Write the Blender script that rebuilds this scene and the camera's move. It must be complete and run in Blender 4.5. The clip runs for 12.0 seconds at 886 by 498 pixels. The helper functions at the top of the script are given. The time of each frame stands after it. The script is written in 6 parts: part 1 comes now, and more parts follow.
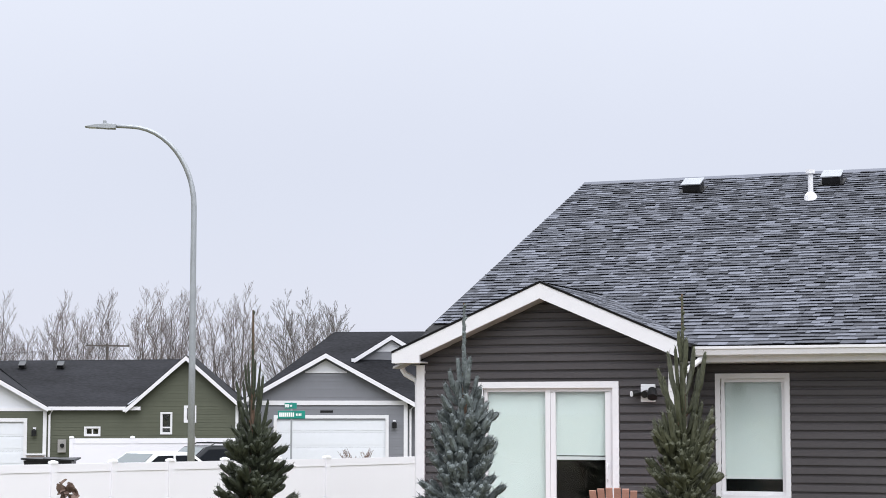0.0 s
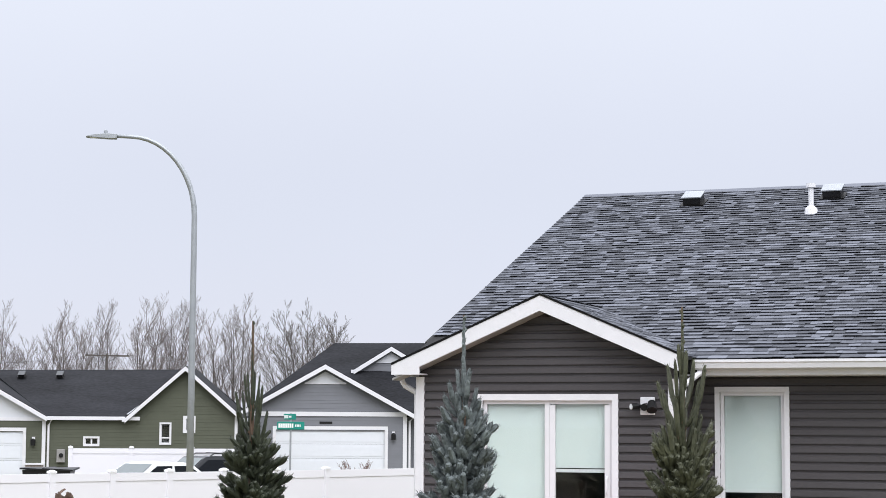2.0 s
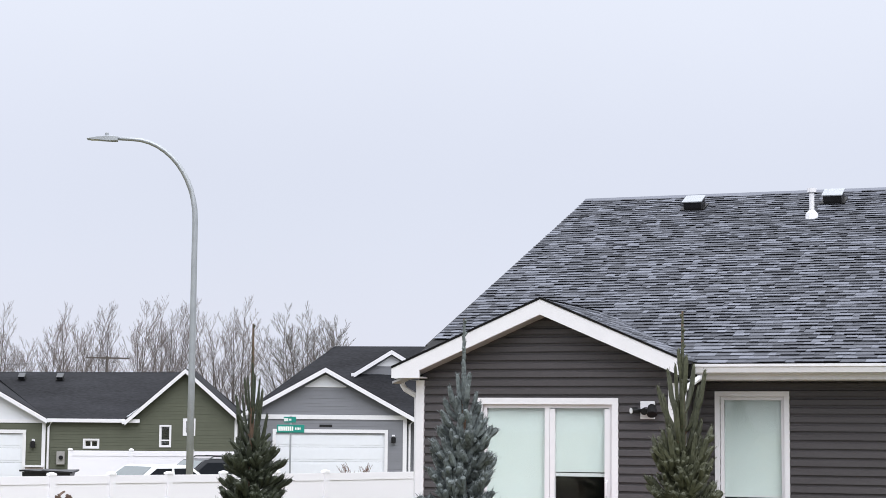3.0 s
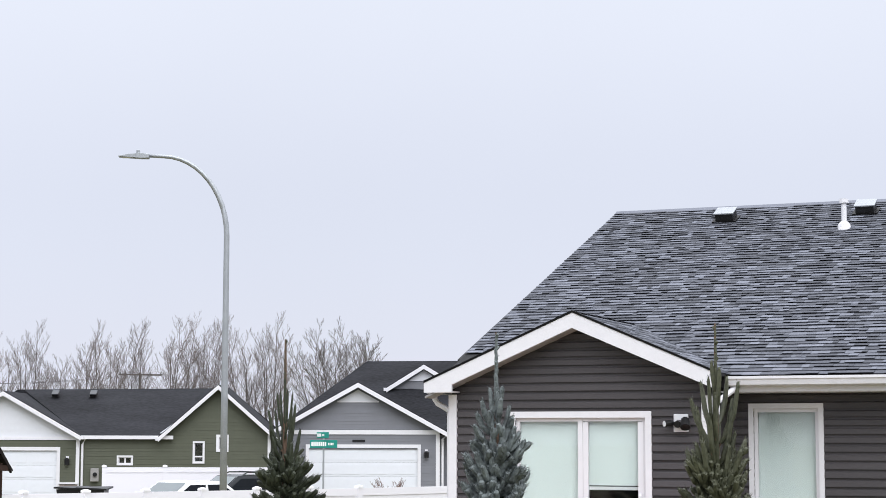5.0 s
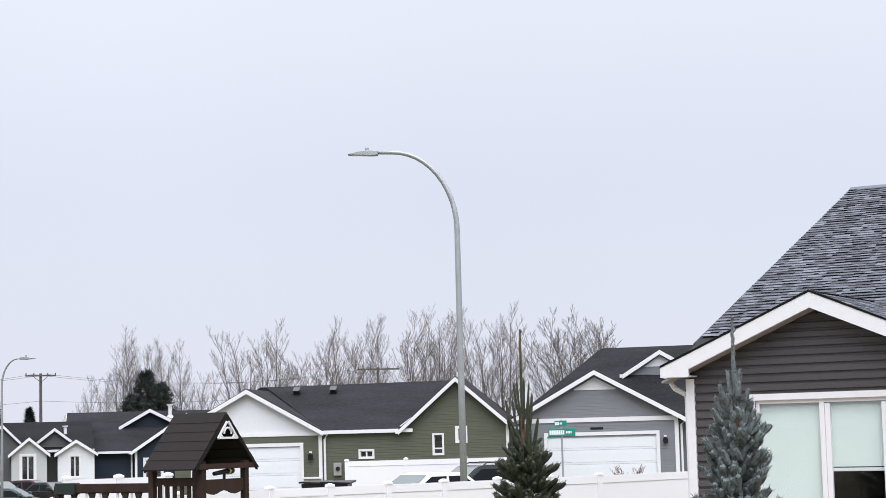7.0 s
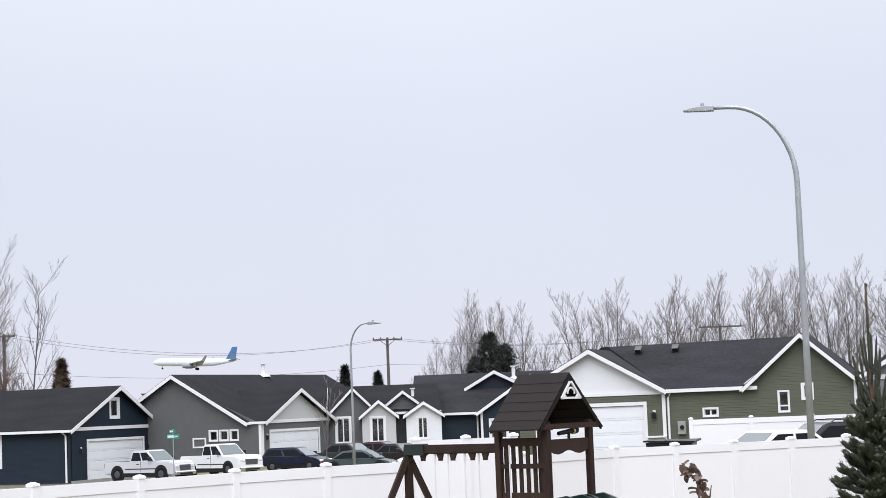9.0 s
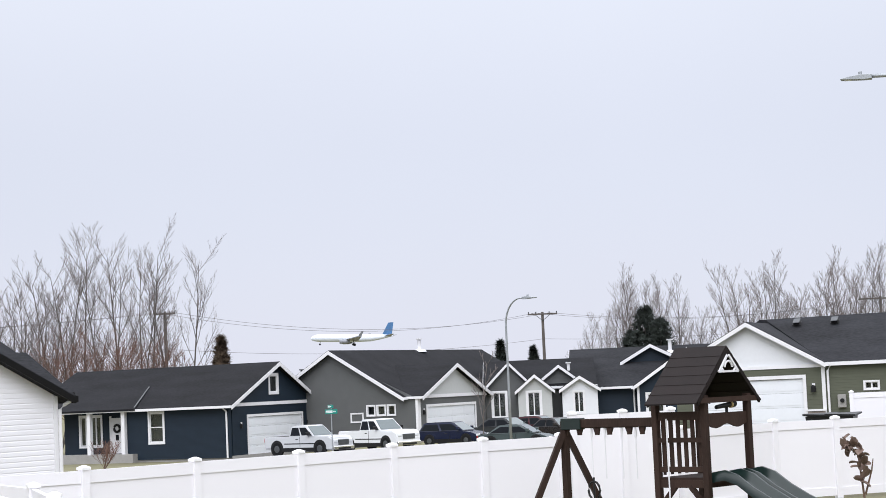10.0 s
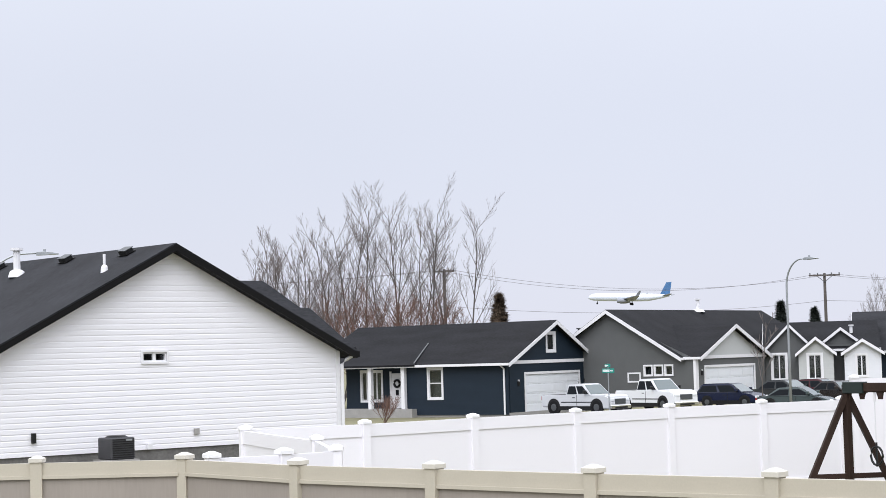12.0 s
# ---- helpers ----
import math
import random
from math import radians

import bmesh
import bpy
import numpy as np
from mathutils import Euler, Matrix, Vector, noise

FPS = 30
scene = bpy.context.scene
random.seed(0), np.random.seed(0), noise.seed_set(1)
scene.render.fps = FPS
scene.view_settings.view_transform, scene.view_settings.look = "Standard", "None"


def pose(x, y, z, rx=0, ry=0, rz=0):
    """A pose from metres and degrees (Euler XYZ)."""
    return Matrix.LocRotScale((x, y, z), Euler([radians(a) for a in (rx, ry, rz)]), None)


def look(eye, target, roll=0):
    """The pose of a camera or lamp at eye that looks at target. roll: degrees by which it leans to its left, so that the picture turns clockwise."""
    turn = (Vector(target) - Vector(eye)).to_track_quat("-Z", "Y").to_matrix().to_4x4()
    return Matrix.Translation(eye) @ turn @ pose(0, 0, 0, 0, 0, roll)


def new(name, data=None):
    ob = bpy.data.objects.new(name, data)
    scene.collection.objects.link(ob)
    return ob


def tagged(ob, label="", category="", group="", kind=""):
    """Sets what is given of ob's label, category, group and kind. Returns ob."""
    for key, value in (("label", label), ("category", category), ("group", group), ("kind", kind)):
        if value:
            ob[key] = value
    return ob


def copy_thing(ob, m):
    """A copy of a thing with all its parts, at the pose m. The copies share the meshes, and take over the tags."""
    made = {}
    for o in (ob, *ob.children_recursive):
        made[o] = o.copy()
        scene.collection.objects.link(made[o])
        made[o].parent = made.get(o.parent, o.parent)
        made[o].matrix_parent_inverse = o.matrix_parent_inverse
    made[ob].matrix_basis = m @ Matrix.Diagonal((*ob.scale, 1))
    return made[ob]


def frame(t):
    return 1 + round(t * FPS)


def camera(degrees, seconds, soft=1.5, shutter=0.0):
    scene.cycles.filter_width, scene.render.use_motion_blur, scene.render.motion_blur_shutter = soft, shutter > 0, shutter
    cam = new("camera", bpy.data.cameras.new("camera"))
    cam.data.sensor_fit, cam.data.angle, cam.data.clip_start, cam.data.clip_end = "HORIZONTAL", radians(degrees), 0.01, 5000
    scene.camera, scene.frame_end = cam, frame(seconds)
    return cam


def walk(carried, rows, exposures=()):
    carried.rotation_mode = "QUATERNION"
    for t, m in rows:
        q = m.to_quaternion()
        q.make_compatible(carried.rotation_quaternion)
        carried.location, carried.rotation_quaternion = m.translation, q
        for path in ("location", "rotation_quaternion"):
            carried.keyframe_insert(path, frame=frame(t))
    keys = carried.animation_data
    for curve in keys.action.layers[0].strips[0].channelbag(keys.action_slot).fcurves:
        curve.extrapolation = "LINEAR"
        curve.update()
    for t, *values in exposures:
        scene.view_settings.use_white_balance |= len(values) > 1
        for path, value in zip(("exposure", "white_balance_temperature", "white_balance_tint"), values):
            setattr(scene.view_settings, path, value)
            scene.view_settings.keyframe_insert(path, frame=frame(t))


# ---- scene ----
cam = camera(26.769, 12.0, soft=0.8)
PATH = [
    (0.0, pose(0, 0, 2.65, 95.074, -0.001, 0.027)),
    (0.5, pose(0, 0, 2.65, 95.147, -0.044, 0.064)),
    (1.0, pose(0, 0, 2.65, 95.257, -0.155, 0.066)),
    (1.5, pose(0, 0, 2.65, 95.355, -0.220, 0.035)),
    (2.0, pose(0, 0, 2.65, 95.435, -0.318, 0.006)),
    (2.5, pose(0, 0, 2.65, 95.490, -0.364, -0.001)),
    (3.0, pose(0, 0, 2.65, 95.542, -0.514, 0.004)),
    (5.0, pose(0, 0, 2.65, 95.976, -0.113, 1.012)),
    (5.5, pose(0, 0, 2.65, 95.964, 0.316, 2.108)),
    (6.0, pose(0, 0, 2.65, 95.925, 0.843, 3.834)),
    (6.5, pose(0, 0, 2.65, 95.836, 1.218, 5.912)),
    (7.0, pose(0, 0, 2.65, 95.710, 1.490, 8.293)),
    (7.2, pose(0, 0, 2.65, 95.642, 1.516, 9.293)),
    (8.8, pose(0, 0, 2.65, 94.955, 2.150, 17.561)),
    (9.0, pose(0, 0, 2.65, 94.813, 2.244, 18.784)),
    (9.5, pose(0, 0, 2.65, 94.536, 2.459, 21.164)),
    (10.0, pose(0, 0, 2.65, 94.231, 2.518, 23.569)),
    (10.5, pose(0, 0, 2.65, 93.938, 2.454, 25.973)),
    (11.0, pose(0, 0, 2.65, 93.687, 2.197, 28.152)),
    (11.5, pose(0, 0, 2.65, 93.449, 1.845, 30.261)),
    (12.0, pose(0, 0, 2.65, 93.272, 1.605, 32.067))]
walk(cam, PATH)

# ---- world and light: an overcast winter day ----
world = bpy.data.worlds.new("overcast")
scene.world = world
world.use_nodes = True
wt = world.node_tree
wt.nodes.clear()
w_out = wt.nodes.new("ShaderNodeOutputWorld")
w_bg = wt.nodes.new("ShaderNodeBackground")
w_bg.inputs["Strength"].default_value = 1.0
w_sky = wt.nodes.new("ShaderNodeTexSky")
w_sky.sky_type = 'NISHITA'
w_sky.sun_disc = False
w_sky.sun_elevation = radians(38)
w_sky.sun_rotation = radians(200)
w_co = wt.nodes.new("ShaderNodeTexCoord")
w_sep = wt.nodes.new("ShaderNodeSeparateXYZ")
w_ramp = wt.nodes.new("ShaderNodeValToRGB")
w_ramp.color_ramp.interpolation = 'EASE'
el = w_ramp.color_ramp.elements
el[0].position, el[0].color = 0.0, (0.765, 0.785, 0.905, 1)
el[1].position, el[1].color = 1.0, (2.5, 2.55, 2.75, 1)
e2 = el.new(0.26)
e2.color = (0.845, 0.885, 1.0, 1)
e4 = el.new(0.5)
e4.color = (1.75, 1.8, 1.95, 1)
e3 = el.new(0.12)
e3.color = (0.75, 0.787, 0.912, 1)
w_noise = wt.nodes.new("ShaderNodeTexNoise")
w_noise.inputs["Scale"].default_value = 3.0
w_noise.inputs["Detail"].default_value = 4.0
w_map = wt.nodes.new("ShaderNodeMapRange")
w_map.inputs["To Min"].default_value, w_map.inputs["To Max"].default_value = 0.955, 1.045
w_mul = wt.nodes.new("ShaderNodeMixRGB")
w_mul.blend_type = 'MULTIPLY'
w_mul.inputs["Fac"].default_value = 1.0
w_dim = wt.nodes.new("ShaderNodeMixRGB")
w_dim.blend_type = 'MULTIPLY'
w_dim.inputs["Fac"].default_value = 1.0
w_dim.inputs["Color2"].default_value = (0.1, 0.1, 0.1, 1)
w_mix = wt.nodes.new("ShaderNodeMixRGB")
w_mix.inputs["Fac"].default_value = 0.05
wt.links.new(w_co.outputs["Generated"], w_sep.inputs[0])
wt.links.new(w_sep.outputs["Z"], w_ramp.inputs["Fac"])
wt.links.new(w_co.outputs["Generated"], w_noise.inputs["Vector"])
wt.links.new(w_noise.outputs["Fac"], w_map.inputs["Value"])
wt.links.new(w_ramp.outputs["Color"], w_mul.inputs["Color1"])
wt.links.new(w_map.outputs["Result"], w_mul.inputs["Color2"])
wt.links.new(w_sky.outputs["Color"], w_dim.inputs["Color1"])
wt.links.new(w_mul.outputs["Color"], w_mix.inputs["Color1"])
wt.links.new(w_dim.outputs["Color"], w_mix.inputs["Color2"])
wt.links.new(w_mix.outputs["Color"], w_bg.inputs["Color"])
wt.links.new(w_bg.outputs["Background"], w_out.inputs["Surface"])

sun = new("sun", bpy.data.lights.new("sun", 'SUN'))
sun.data.energy = 1.7
sun.data.angle = radians(50)
sun.data.color = (0.97, 0.98, 1.0)
sun.matrix_world = look((0, 0, 60), (-13, 38, 16))
scene.view_settings.exposure = 0.0


# ---- materials ----
def mat(name, color, rough=0.6, metal=0.0, var=0.15, scale=6.0, fine=60.0, bump=0.15, rand=0.0, island=0.0, spec=0.5, stretch=(1, 1, 1), tint=None, skew=1.0):
    """A surface with stains at a large scale, grain at a small one, fine relief and, for pieces, a shade of their own."""
    m = bpy.data.materials.new(name)
    m.use_nodes = True
    t = m.node_tree
    b = t.nodes["Principled BSDF"]
    b.inputs["Roughness"].default_value = rough
    b.inputs["Metallic"].default_value = metal
    b.inputs["Specular IOR Level"].default_value = spec
    co = t.nodes.new("ShaderNodeTexCoord")
    mp = t.nodes.new("ShaderNodeMapping")
    mp.inputs["Scale"].default_value = stretch
    t.links.new(co.outputs["Object"], mp.inputs["Vector"])
    n1 = t.nodes.new("ShaderNodeTexNoise")
    n1.inputs["Scale"].default_value = scale
    n1.inputs["Detail"].default_value = 5
    n2 = t.nodes.new("ShaderNodeTexNoise")
    n2.inputs["Scale"].default_value = fine
    n2.inputs["Detail"].default_value = 3
    for n in (n1, n2):
        t.links.new(mp.outputs["Vector"], n.inputs["Vector"])
    add = t.nodes.new("ShaderNodeMath")
    add.operation = 'ADD'
    t.links.new(n1.outputs["Fac"], add.inputs[0])
    t.links.new(n2.outputs["Fac"], add.inputs[1])
    last, lo, hi = add.outputs[0], 0.55, 1.45
    if rand or island:
        src = t.nodes.new("ShaderNodeObjectInfo" if rand else "ShaderNodeNewGeometry")
        out = src.outputs["Random"] if rand else src.outputs["Random Per Island"]
        pw = t.nodes.new("ShaderNodeMath")
        pw.operation = 'POWER'
        pw.inputs[1].default_value = skew
        t.links.new(out, pw.inputs[0])
        out = pw.outputs[0]
        k = t.nodes.new("ShaderNodeMath")
        k.operation = 'MULTIPLY_ADD'
        t.links.new(out, k.inputs[0])
        k.inputs[1].default_value = (rand or island)
        t.links.new(last, k.inputs[2])
        last, hi = k.outputs[0], 1.45 + (rand or island)
    mr = t.nodes.new("ShaderNodeMapRange")
    mr.inputs["From Min"].default_value, mr.inputs["From Max"].default_value = lo, hi
    t.links.new(last, mr.inputs["Value"])
    ramp = t.nodes.new("ShaderNodeMixRGB")
    dark = tuple(c * (1 - var) for c in color)
    light = tint if tint else tuple(min(1, c * (1 + var)) for c in color)
    ramp.inputs["Color1"].default_value = (*dark, 1)
    ramp.inputs["Color2"].default_value = (*light, 1)
    t.links.new(mr.outputs["Result"], ramp.inputs["Fac"])
    t.links.new(ramp.outputs["Color"], b.inputs["Base Color"])
    if bump:
        bp = t.nodes.new("ShaderNodeBump")
        bp.inputs["Strength"].default_value = bump
        bp.inputs["Distance"].default_value = 0.01
        t.links.new(n2.outputs["Fac"], bp.inputs["Height"])
        t.links.new(bp.outputs["Normal"], b.inputs["Normal"])
    return m


def glass(name, tint=(0.9, 0.95, 0.93), rough=0.02):
    m = bpy.data.materials.new(name)
    m.use_nodes = True
    b = m.node_tree.nodes["Principled BSDF"]
    b.inputs["Base Color"].default_value = (*tint, 1)
    b.inputs["Roughness"].default_value = rough
    b.inputs["Transmission Weight"].default_value = 1.0
    b.inputs["IOR"].default_value = 1.45
    return m


M_TRIM = mat("white_trim", (0.74, 0.735, 0.76), 0.45, var=0.05, bump=0.03)
# soffit colour with the shade under the rake mixed in, darker than the trim
M_SOFFITSHADE = mat("soffit_shade_grey", (0.36, 0.355, 0.36), 0.6, var=0.06, bump=0.03)
M_VINYL = mat("white_vinyl", (0.84, 0.825, 0.86), 0.35, var=0.012, scale=1.5, bump=0.0)
M_VINYL_CAP = mat("white_vinyl_cap", (0.88, 0.875, 0.89), 0.3, var=0.03, bump=0.02)
M_BEIGE = mat("beige_vinyl", (0.47, 0.43, 0.355), 0.4, var=0.06, scale=2, bump=0.03)
M_BEIGE_CAP = mat("beige_vinyl_cap", (0.58, 0.55, 0.49), 0.4, var=0.05, bump=0.03)
M_TAUPE = mat("taupe_vinyl_board", (0.30, 0.265, 0.235), 0.5, var=0.12, scale=3, fine=40, bump=0.06, rand=0.5, stretch=(1, 1, 0.12))
M_DARKSIDE = mat("charcoal_siding", (0.075, 0.069, 0.072), 0.42, var=0.22, scale=3, fine=70, bump=0.08, rand=0.35, stretch=(0.2, 1, 1), spec=0.2)
M_DARKBACK = mat("charcoal_wall", (0.02, 0.018, 0.018), 0.7, var=0.1)
M_WHITESIDE = mat("white_siding", (0.80, 0.79, 0.83), 0.45, var=0.04, scale=1.2, bump=0.03, rand=0.2)
M_GREENSIDE = mat("olive_siding", (0.098, 0.104, 0.076), 0.6, var=0.12, scale=2, island=0.3, bump=0.05, spec=0.2)
M_GRAYSIDE = mat("gray_siding", (0.18, 0.185, 0.205), 0.6, var=0.1, scale=2, island=0.3, bump=0.05)
M_GRAYWALL = mat("gray_stucco", (0.095, 0.098, 0.1), 0.8, var=0.1, scale=1.5, bump=0.1)
M_PALEWALL = mat("pale_gray_siding", (0.47, 0.48, 0.48), 0.7, var=0.05, island=0.2)
M_BLUESIDE = mat("navy_siding", (0.0125, 0.0215, 0.034), 0.55, var=0.12, scale=2, island=0.3, spec=0.2)
M_WHITEWALL = mat("white_board_siding", (0.69, 0.7, 0.735), 0.6, var=0.04, island=0.15)
M_ROOFNEAR = mat("charcoal_shingles", (0.062, 0.065, 0.075), 0.85, var=0.45, scale=0.8, fine=45, bump=0.4, island=1.4, skew=1.6, tint=(0.225, 0.238, 0.278), spec=0.2)
M_ROOFBASE = mat("roof_underlay", (0.012, 0.012, 0.013), 0.9, var=0.2)
M_ROOFFAR = mat("dark_shingle_roof", (0.0185, 0.0192, 0.0225), 0.9, var=0.7, scale=0.9, fine=14, bump=0.6, stretch=(0.4, 1, 1), spec=0.2)
M_ROOFBLACK = mat("black_shingle_roof", (0.0095, 0.0098, 0.012), 0.9, var=0.7, scale=0.9, fine=14, bump=0.6, stretch=(0.4, 1, 1), spec=0.2)
M_BLACKTRIM = mat("black_trim", (0.0045, 0.0043, 0.0045), 0.5, var=0.2, spec=0.15)
M_BLACK = mat("black_plastic", (0.012, 0.012, 0.013), 0.4, var=0.2, spec=0.25)
# near-black so that the colour itself gives the gloom indoors
M_DARKROOM = mat("room_painted_dark", (0.03, 0.032, 0.034), 0.8, var=0.3, scale=2)
M_BLIND = mat("pale_window_blind", (0.7, 0.75, 0.745), 0.7, var=0.05, scale=1.5, bump=0.02)
M_GLASS = glass("window_glass")
M_DARKGLASS = mat("dark_car_glass", (0.012, 0.014, 0.017), 0.12, var=0.1, bump=0, spec=0.05)
M_PALEGLASS = mat("pale_windscreen", (0.10, 0.125, 0.13), 0.06, var=0.1, bump=0, spec=0.6)
M_STEEL = mat("galvanised_steel", (0.36, 0.38, 0.40), 0.45, metal=0.55, var=0.18, scale=3, fine=40, bump=0.05)
M_DARKSTEEL = mat("dark_steel", (0.10, 0.105, 0.11), 0.5, metal=0.6, var=0.2)
M_CHROME = mat("chrome", (0.7, 0.7, 0.7), 0.15, metal=1.0, var=0.05, bump=0)
M_WOOD = mat("weathered_brown_wood", (0.036, 0.021, 0.016), 0.75, var=0.45, scale=4, fine=50, bump=0.3, rand=0.5, stretch=(1, 1, 0.25), spec=0.2)
M_PLAYROOF = mat("brown_plank_roof", (0.0125, 0.0085, 0.008), 0.7, var=0.3, scale=4, fine=40, bump=0.2, rand=0.4, spec=0.2)
M_CEDAR = mat("pinkish_cedar", (0.42, 0.24, 0.19), 0.75, var=0.3, scale=6, fine=50, bump=0.2, rand=0.4)
M_SLIDE = mat("dark_green_plastic", (0.0035, 0.0125, 0.0105), 0.3, var=0.2, bump=0.05)
M_SIGN = mat("green_sign", (0.005, 0.24, 0.19), 0.4, var=0.05, bump=0)
M_SIGNWHITE = mat("sign_white", (0.85, 0.87, 0.86), 0.4, var=0.03, bump=0)
M_BARK = mat("grey_bark", (0.1, 0.087, 0.08), 0.9, var=0.35, scale=3, fine=30, bump=0.3)
M_TWIG = mat("pale_twigs", (0.165, 0.14, 0.135), 0.9, var=0.3, scale=1, fine=10, bump=0)
M_REDTWIG = mat("russet_twigs", (0.15, 0.085, 0.065), 0.9, var=0.35, scale=1, fine=10, bump=0)
M_NEEDLE_G = mat("green_needles", (0.012, 0.019, 0.010), 0.6, var=0.5, scale=3.5, fine=30, bump=0, tint=(0.055, 0.066, 0.036))
M_NEEDLE_B = mat("blue_needles", (0.05, 0.064, 0.066), 0.6, var=0.7, scale=4.5, fine=30, bump=0, tint=(0.215, 0.25, 0.25))
M_NEEDLE_O = mat("olive_needles", (0.03, 0.038, 0.02), 0.6, var=0.5, scale=2.5, fine=30, bump=0, tint=(0.10, 0.105, 0.06))
M_NEEDLE_D = mat("dark_pine_needles", (0.012, 0.018, 0.014), 0.8, var=0.4, scale=1, fine=8, bump=0)
M_NEEDLE_R = mat("rusty_needles", (0.075, 0.05, 0.03), 0.8, var=0.5, scale=1, fine=8, bump=0)
M_STEM = mat("brown_stem", (0.12, 0.075, 0.05), 0.85, var=0.3)
M_DRYLEAF = mat("dry_brown_leaf", (0.1, 0.062, 0.048), 0.7, var=0.5, scale=5, fine=40, bump=0.1, island=0.8, tint=(0.25, 0.17, 0.135))
M_GRASS = mat("winter_grass", (0.15, 0.14, 0.075), 0.95, var=0.35, scale=0.4, fine=8, bump=0.4)
M_ASPHALT = mat("asphalt", (0.06, 0.06, 0.062), 0.9, var=0.25, scale=0.5, fine=30, bump=0.3)
M_CONCRETE = mat("concrete", (0.30, 0.29, 0.28), 0.85, var=0.2, scale=2, fine=30, bump=0.2)
M_FOUND = mat("grey_foundation", (0.14, 0.135, 0.13), 0.9, var=0.35, scale=3, fine=20, bump=0.3)
M_STONE = mat("brown_ledge_stone", (0.20, 0.16, 0.135), 0.85, var=0.4, scale=4, fine=20, bump=0.3, rand=1.0, tint=(0.34, 0.29, 0.26))
M_GARAGE = mat("white_garage_door", (0.73, 0.75, 0.79), 0.4, var=0.03, bump=0.02)
M_TYRE = mat("tyre_rubber", (0.015, 0.015, 0.016), 0.8, var=0.2, spec=0.1)
M_RED = mat("red_lamp", (0.35, 0.02, 0.02), 0.3, var=0.1, bump=0)
M_LAMPGLASS = mat("lamp_lens", (0.7, 0.72, 0.74), 0.2, var=0.05, bump=0)
M_PLANE = mat("airliner_white", (0.7, 0.75, 0.85), 0.35, var=0.03, bump=0)
M_PLANEBLUE = mat("airliner_blue", (0.06, 0.16, 0.34), 0.35, var=0.25, scale=0.5, bump=0)
M_PLANEGREY = mat("airliner_grey", (0.22, 0.23, 0.26), 0.4, var=0.1, bump=0)
M_WIRE = mat("cable", (0.10, 0.09, 0.10), 0.6, var=0.1, bump=0)


# ---- mesh helpers ----
def part(name, bm, material, parent=None, label="", smooth=False):
    bmesh.ops.recalc_face_normals(bm, faces=bm.faces)
    me = bpy.data.meshes.new(name)
    bm.to_mesh(me)
    bm.free()
    me.materials.append(material)
    if smooth:
        for p in me.polygons:
            p.use_smooth = True
    ob = new(name, me)
    if parent is not None:
        ob.parent = parent
    if label:
        tagged(ob, label=label)
    return ob


def thing(name, m, label, category, group="", kind=""):
    ob = new(name)
    ob.empty_display_size = 0.2
    ob.matrix_world = m
    return tagged(ob, label, category, group, kind)


def box(bm, x0, x1, y0, y1, z0, z1, bevel=0.0):
    vs = [bm.verts.new(p) for p in ((x0, y0, z0), (x1, y0, z0), (x1, y1, z0), (x0, y1, z0), (x0, y0, z1), (x1, y0, z1), (x1, y1, z1), (x0, y1, z1))]
    fs = [bm.faces.new([vs[i] for i in q]) for q in ((3, 2, 1, 0), (4, 5, 6, 7), (0, 1, 5, 4), (1, 2, 6, 5), (2, 3, 7, 6), (3, 0, 4, 7))]
    if bevel:
        es = {e for f in fs for e in f.edges}
        bmesh.ops.bevel(bm, geom=list(es), offset=bevel, segments=1, affect='EDGES')
    return bm


def boxed(*a, bevel=0.0):
    return box(bmesh.new(), *a, bevel=bevel)


def prism(bm, pts, axis, a, b):
    """A polygon pushed from a to b along an axis; pts hold the other two coordinates in order."""
    def p3(p, q):
        return (q, p[0], p[1]) if axis == "x" else (p[0], q, p[1]) if axis == "y" else (p[0], p[1], q)
    lo = [bm.verts.new(p3(p, a)) for p in pts]
    hi = [bm.verts.new(p3(p, b)) for p in pts]
    n = len(pts)
    bm.faces.new(lo)
    bm.faces.new(hi[::-1])
    for i in range(n):
        bm.faces.new((lo[i], hi[i], hi[(i + 1) % n], lo[(i + 1) % n]))
    return bm


def slab(bm, corners, thick):
    """A flat four-cornered plate, corners on its top, thickness straight down."""
    up = [bm.verts.new(c) for c in corners]
    dn = [bm.verts.new((c[0], c[1], c[2] - thick)) for c in corners]
    bm.faces.new(up)
    bm.faces.new(dn[::-1])
    n = len(corners)
    for i in range(n):
        bm.faces.new((up[i], dn[i], dn[(i + 1) % n], up[(i + 1) % n]))
    return bm


def tube(bm, pts, radii, n=8, cap=True):
    """A round bar through points, with a radius at each."""
    rings = []
    pts = [Vector(p) for p in pts]
    for i, p in enumerate(pts):
        d = (pts[min(i + 1, len(pts) - 1)] - pts[max(i - 1, 0)]).normalized()
        a = d.orthogonal().normalized() if abs(d.z) > 0.95 else d.cross(Vector((0, 0, 1))).normalized()
        b = d.cross(a)
        r = radii[i] if isinstance(radii, (list, tuple)) else radii
        rings.append([bm.verts.new(p + r * (math.cos(2 * math.pi * k / n) * a + math.sin(2 * math.pi * k / n) * b)) for k in range(n)])
    for r0, r1 in zip(rings, rings[1:]):
        for k in range(n):
            bm.faces.new((r0[k], r0[(k + 1) % n], r1[(k + 1) % n], r1[k]))
    if cap:
        bm.faces.new(rings[0][::-1])
        bm.faces.new(rings[-1])
    return bm


def tubed(pts, radii, n=8):
    return tube(bmesh.new(), pts, radii, n)


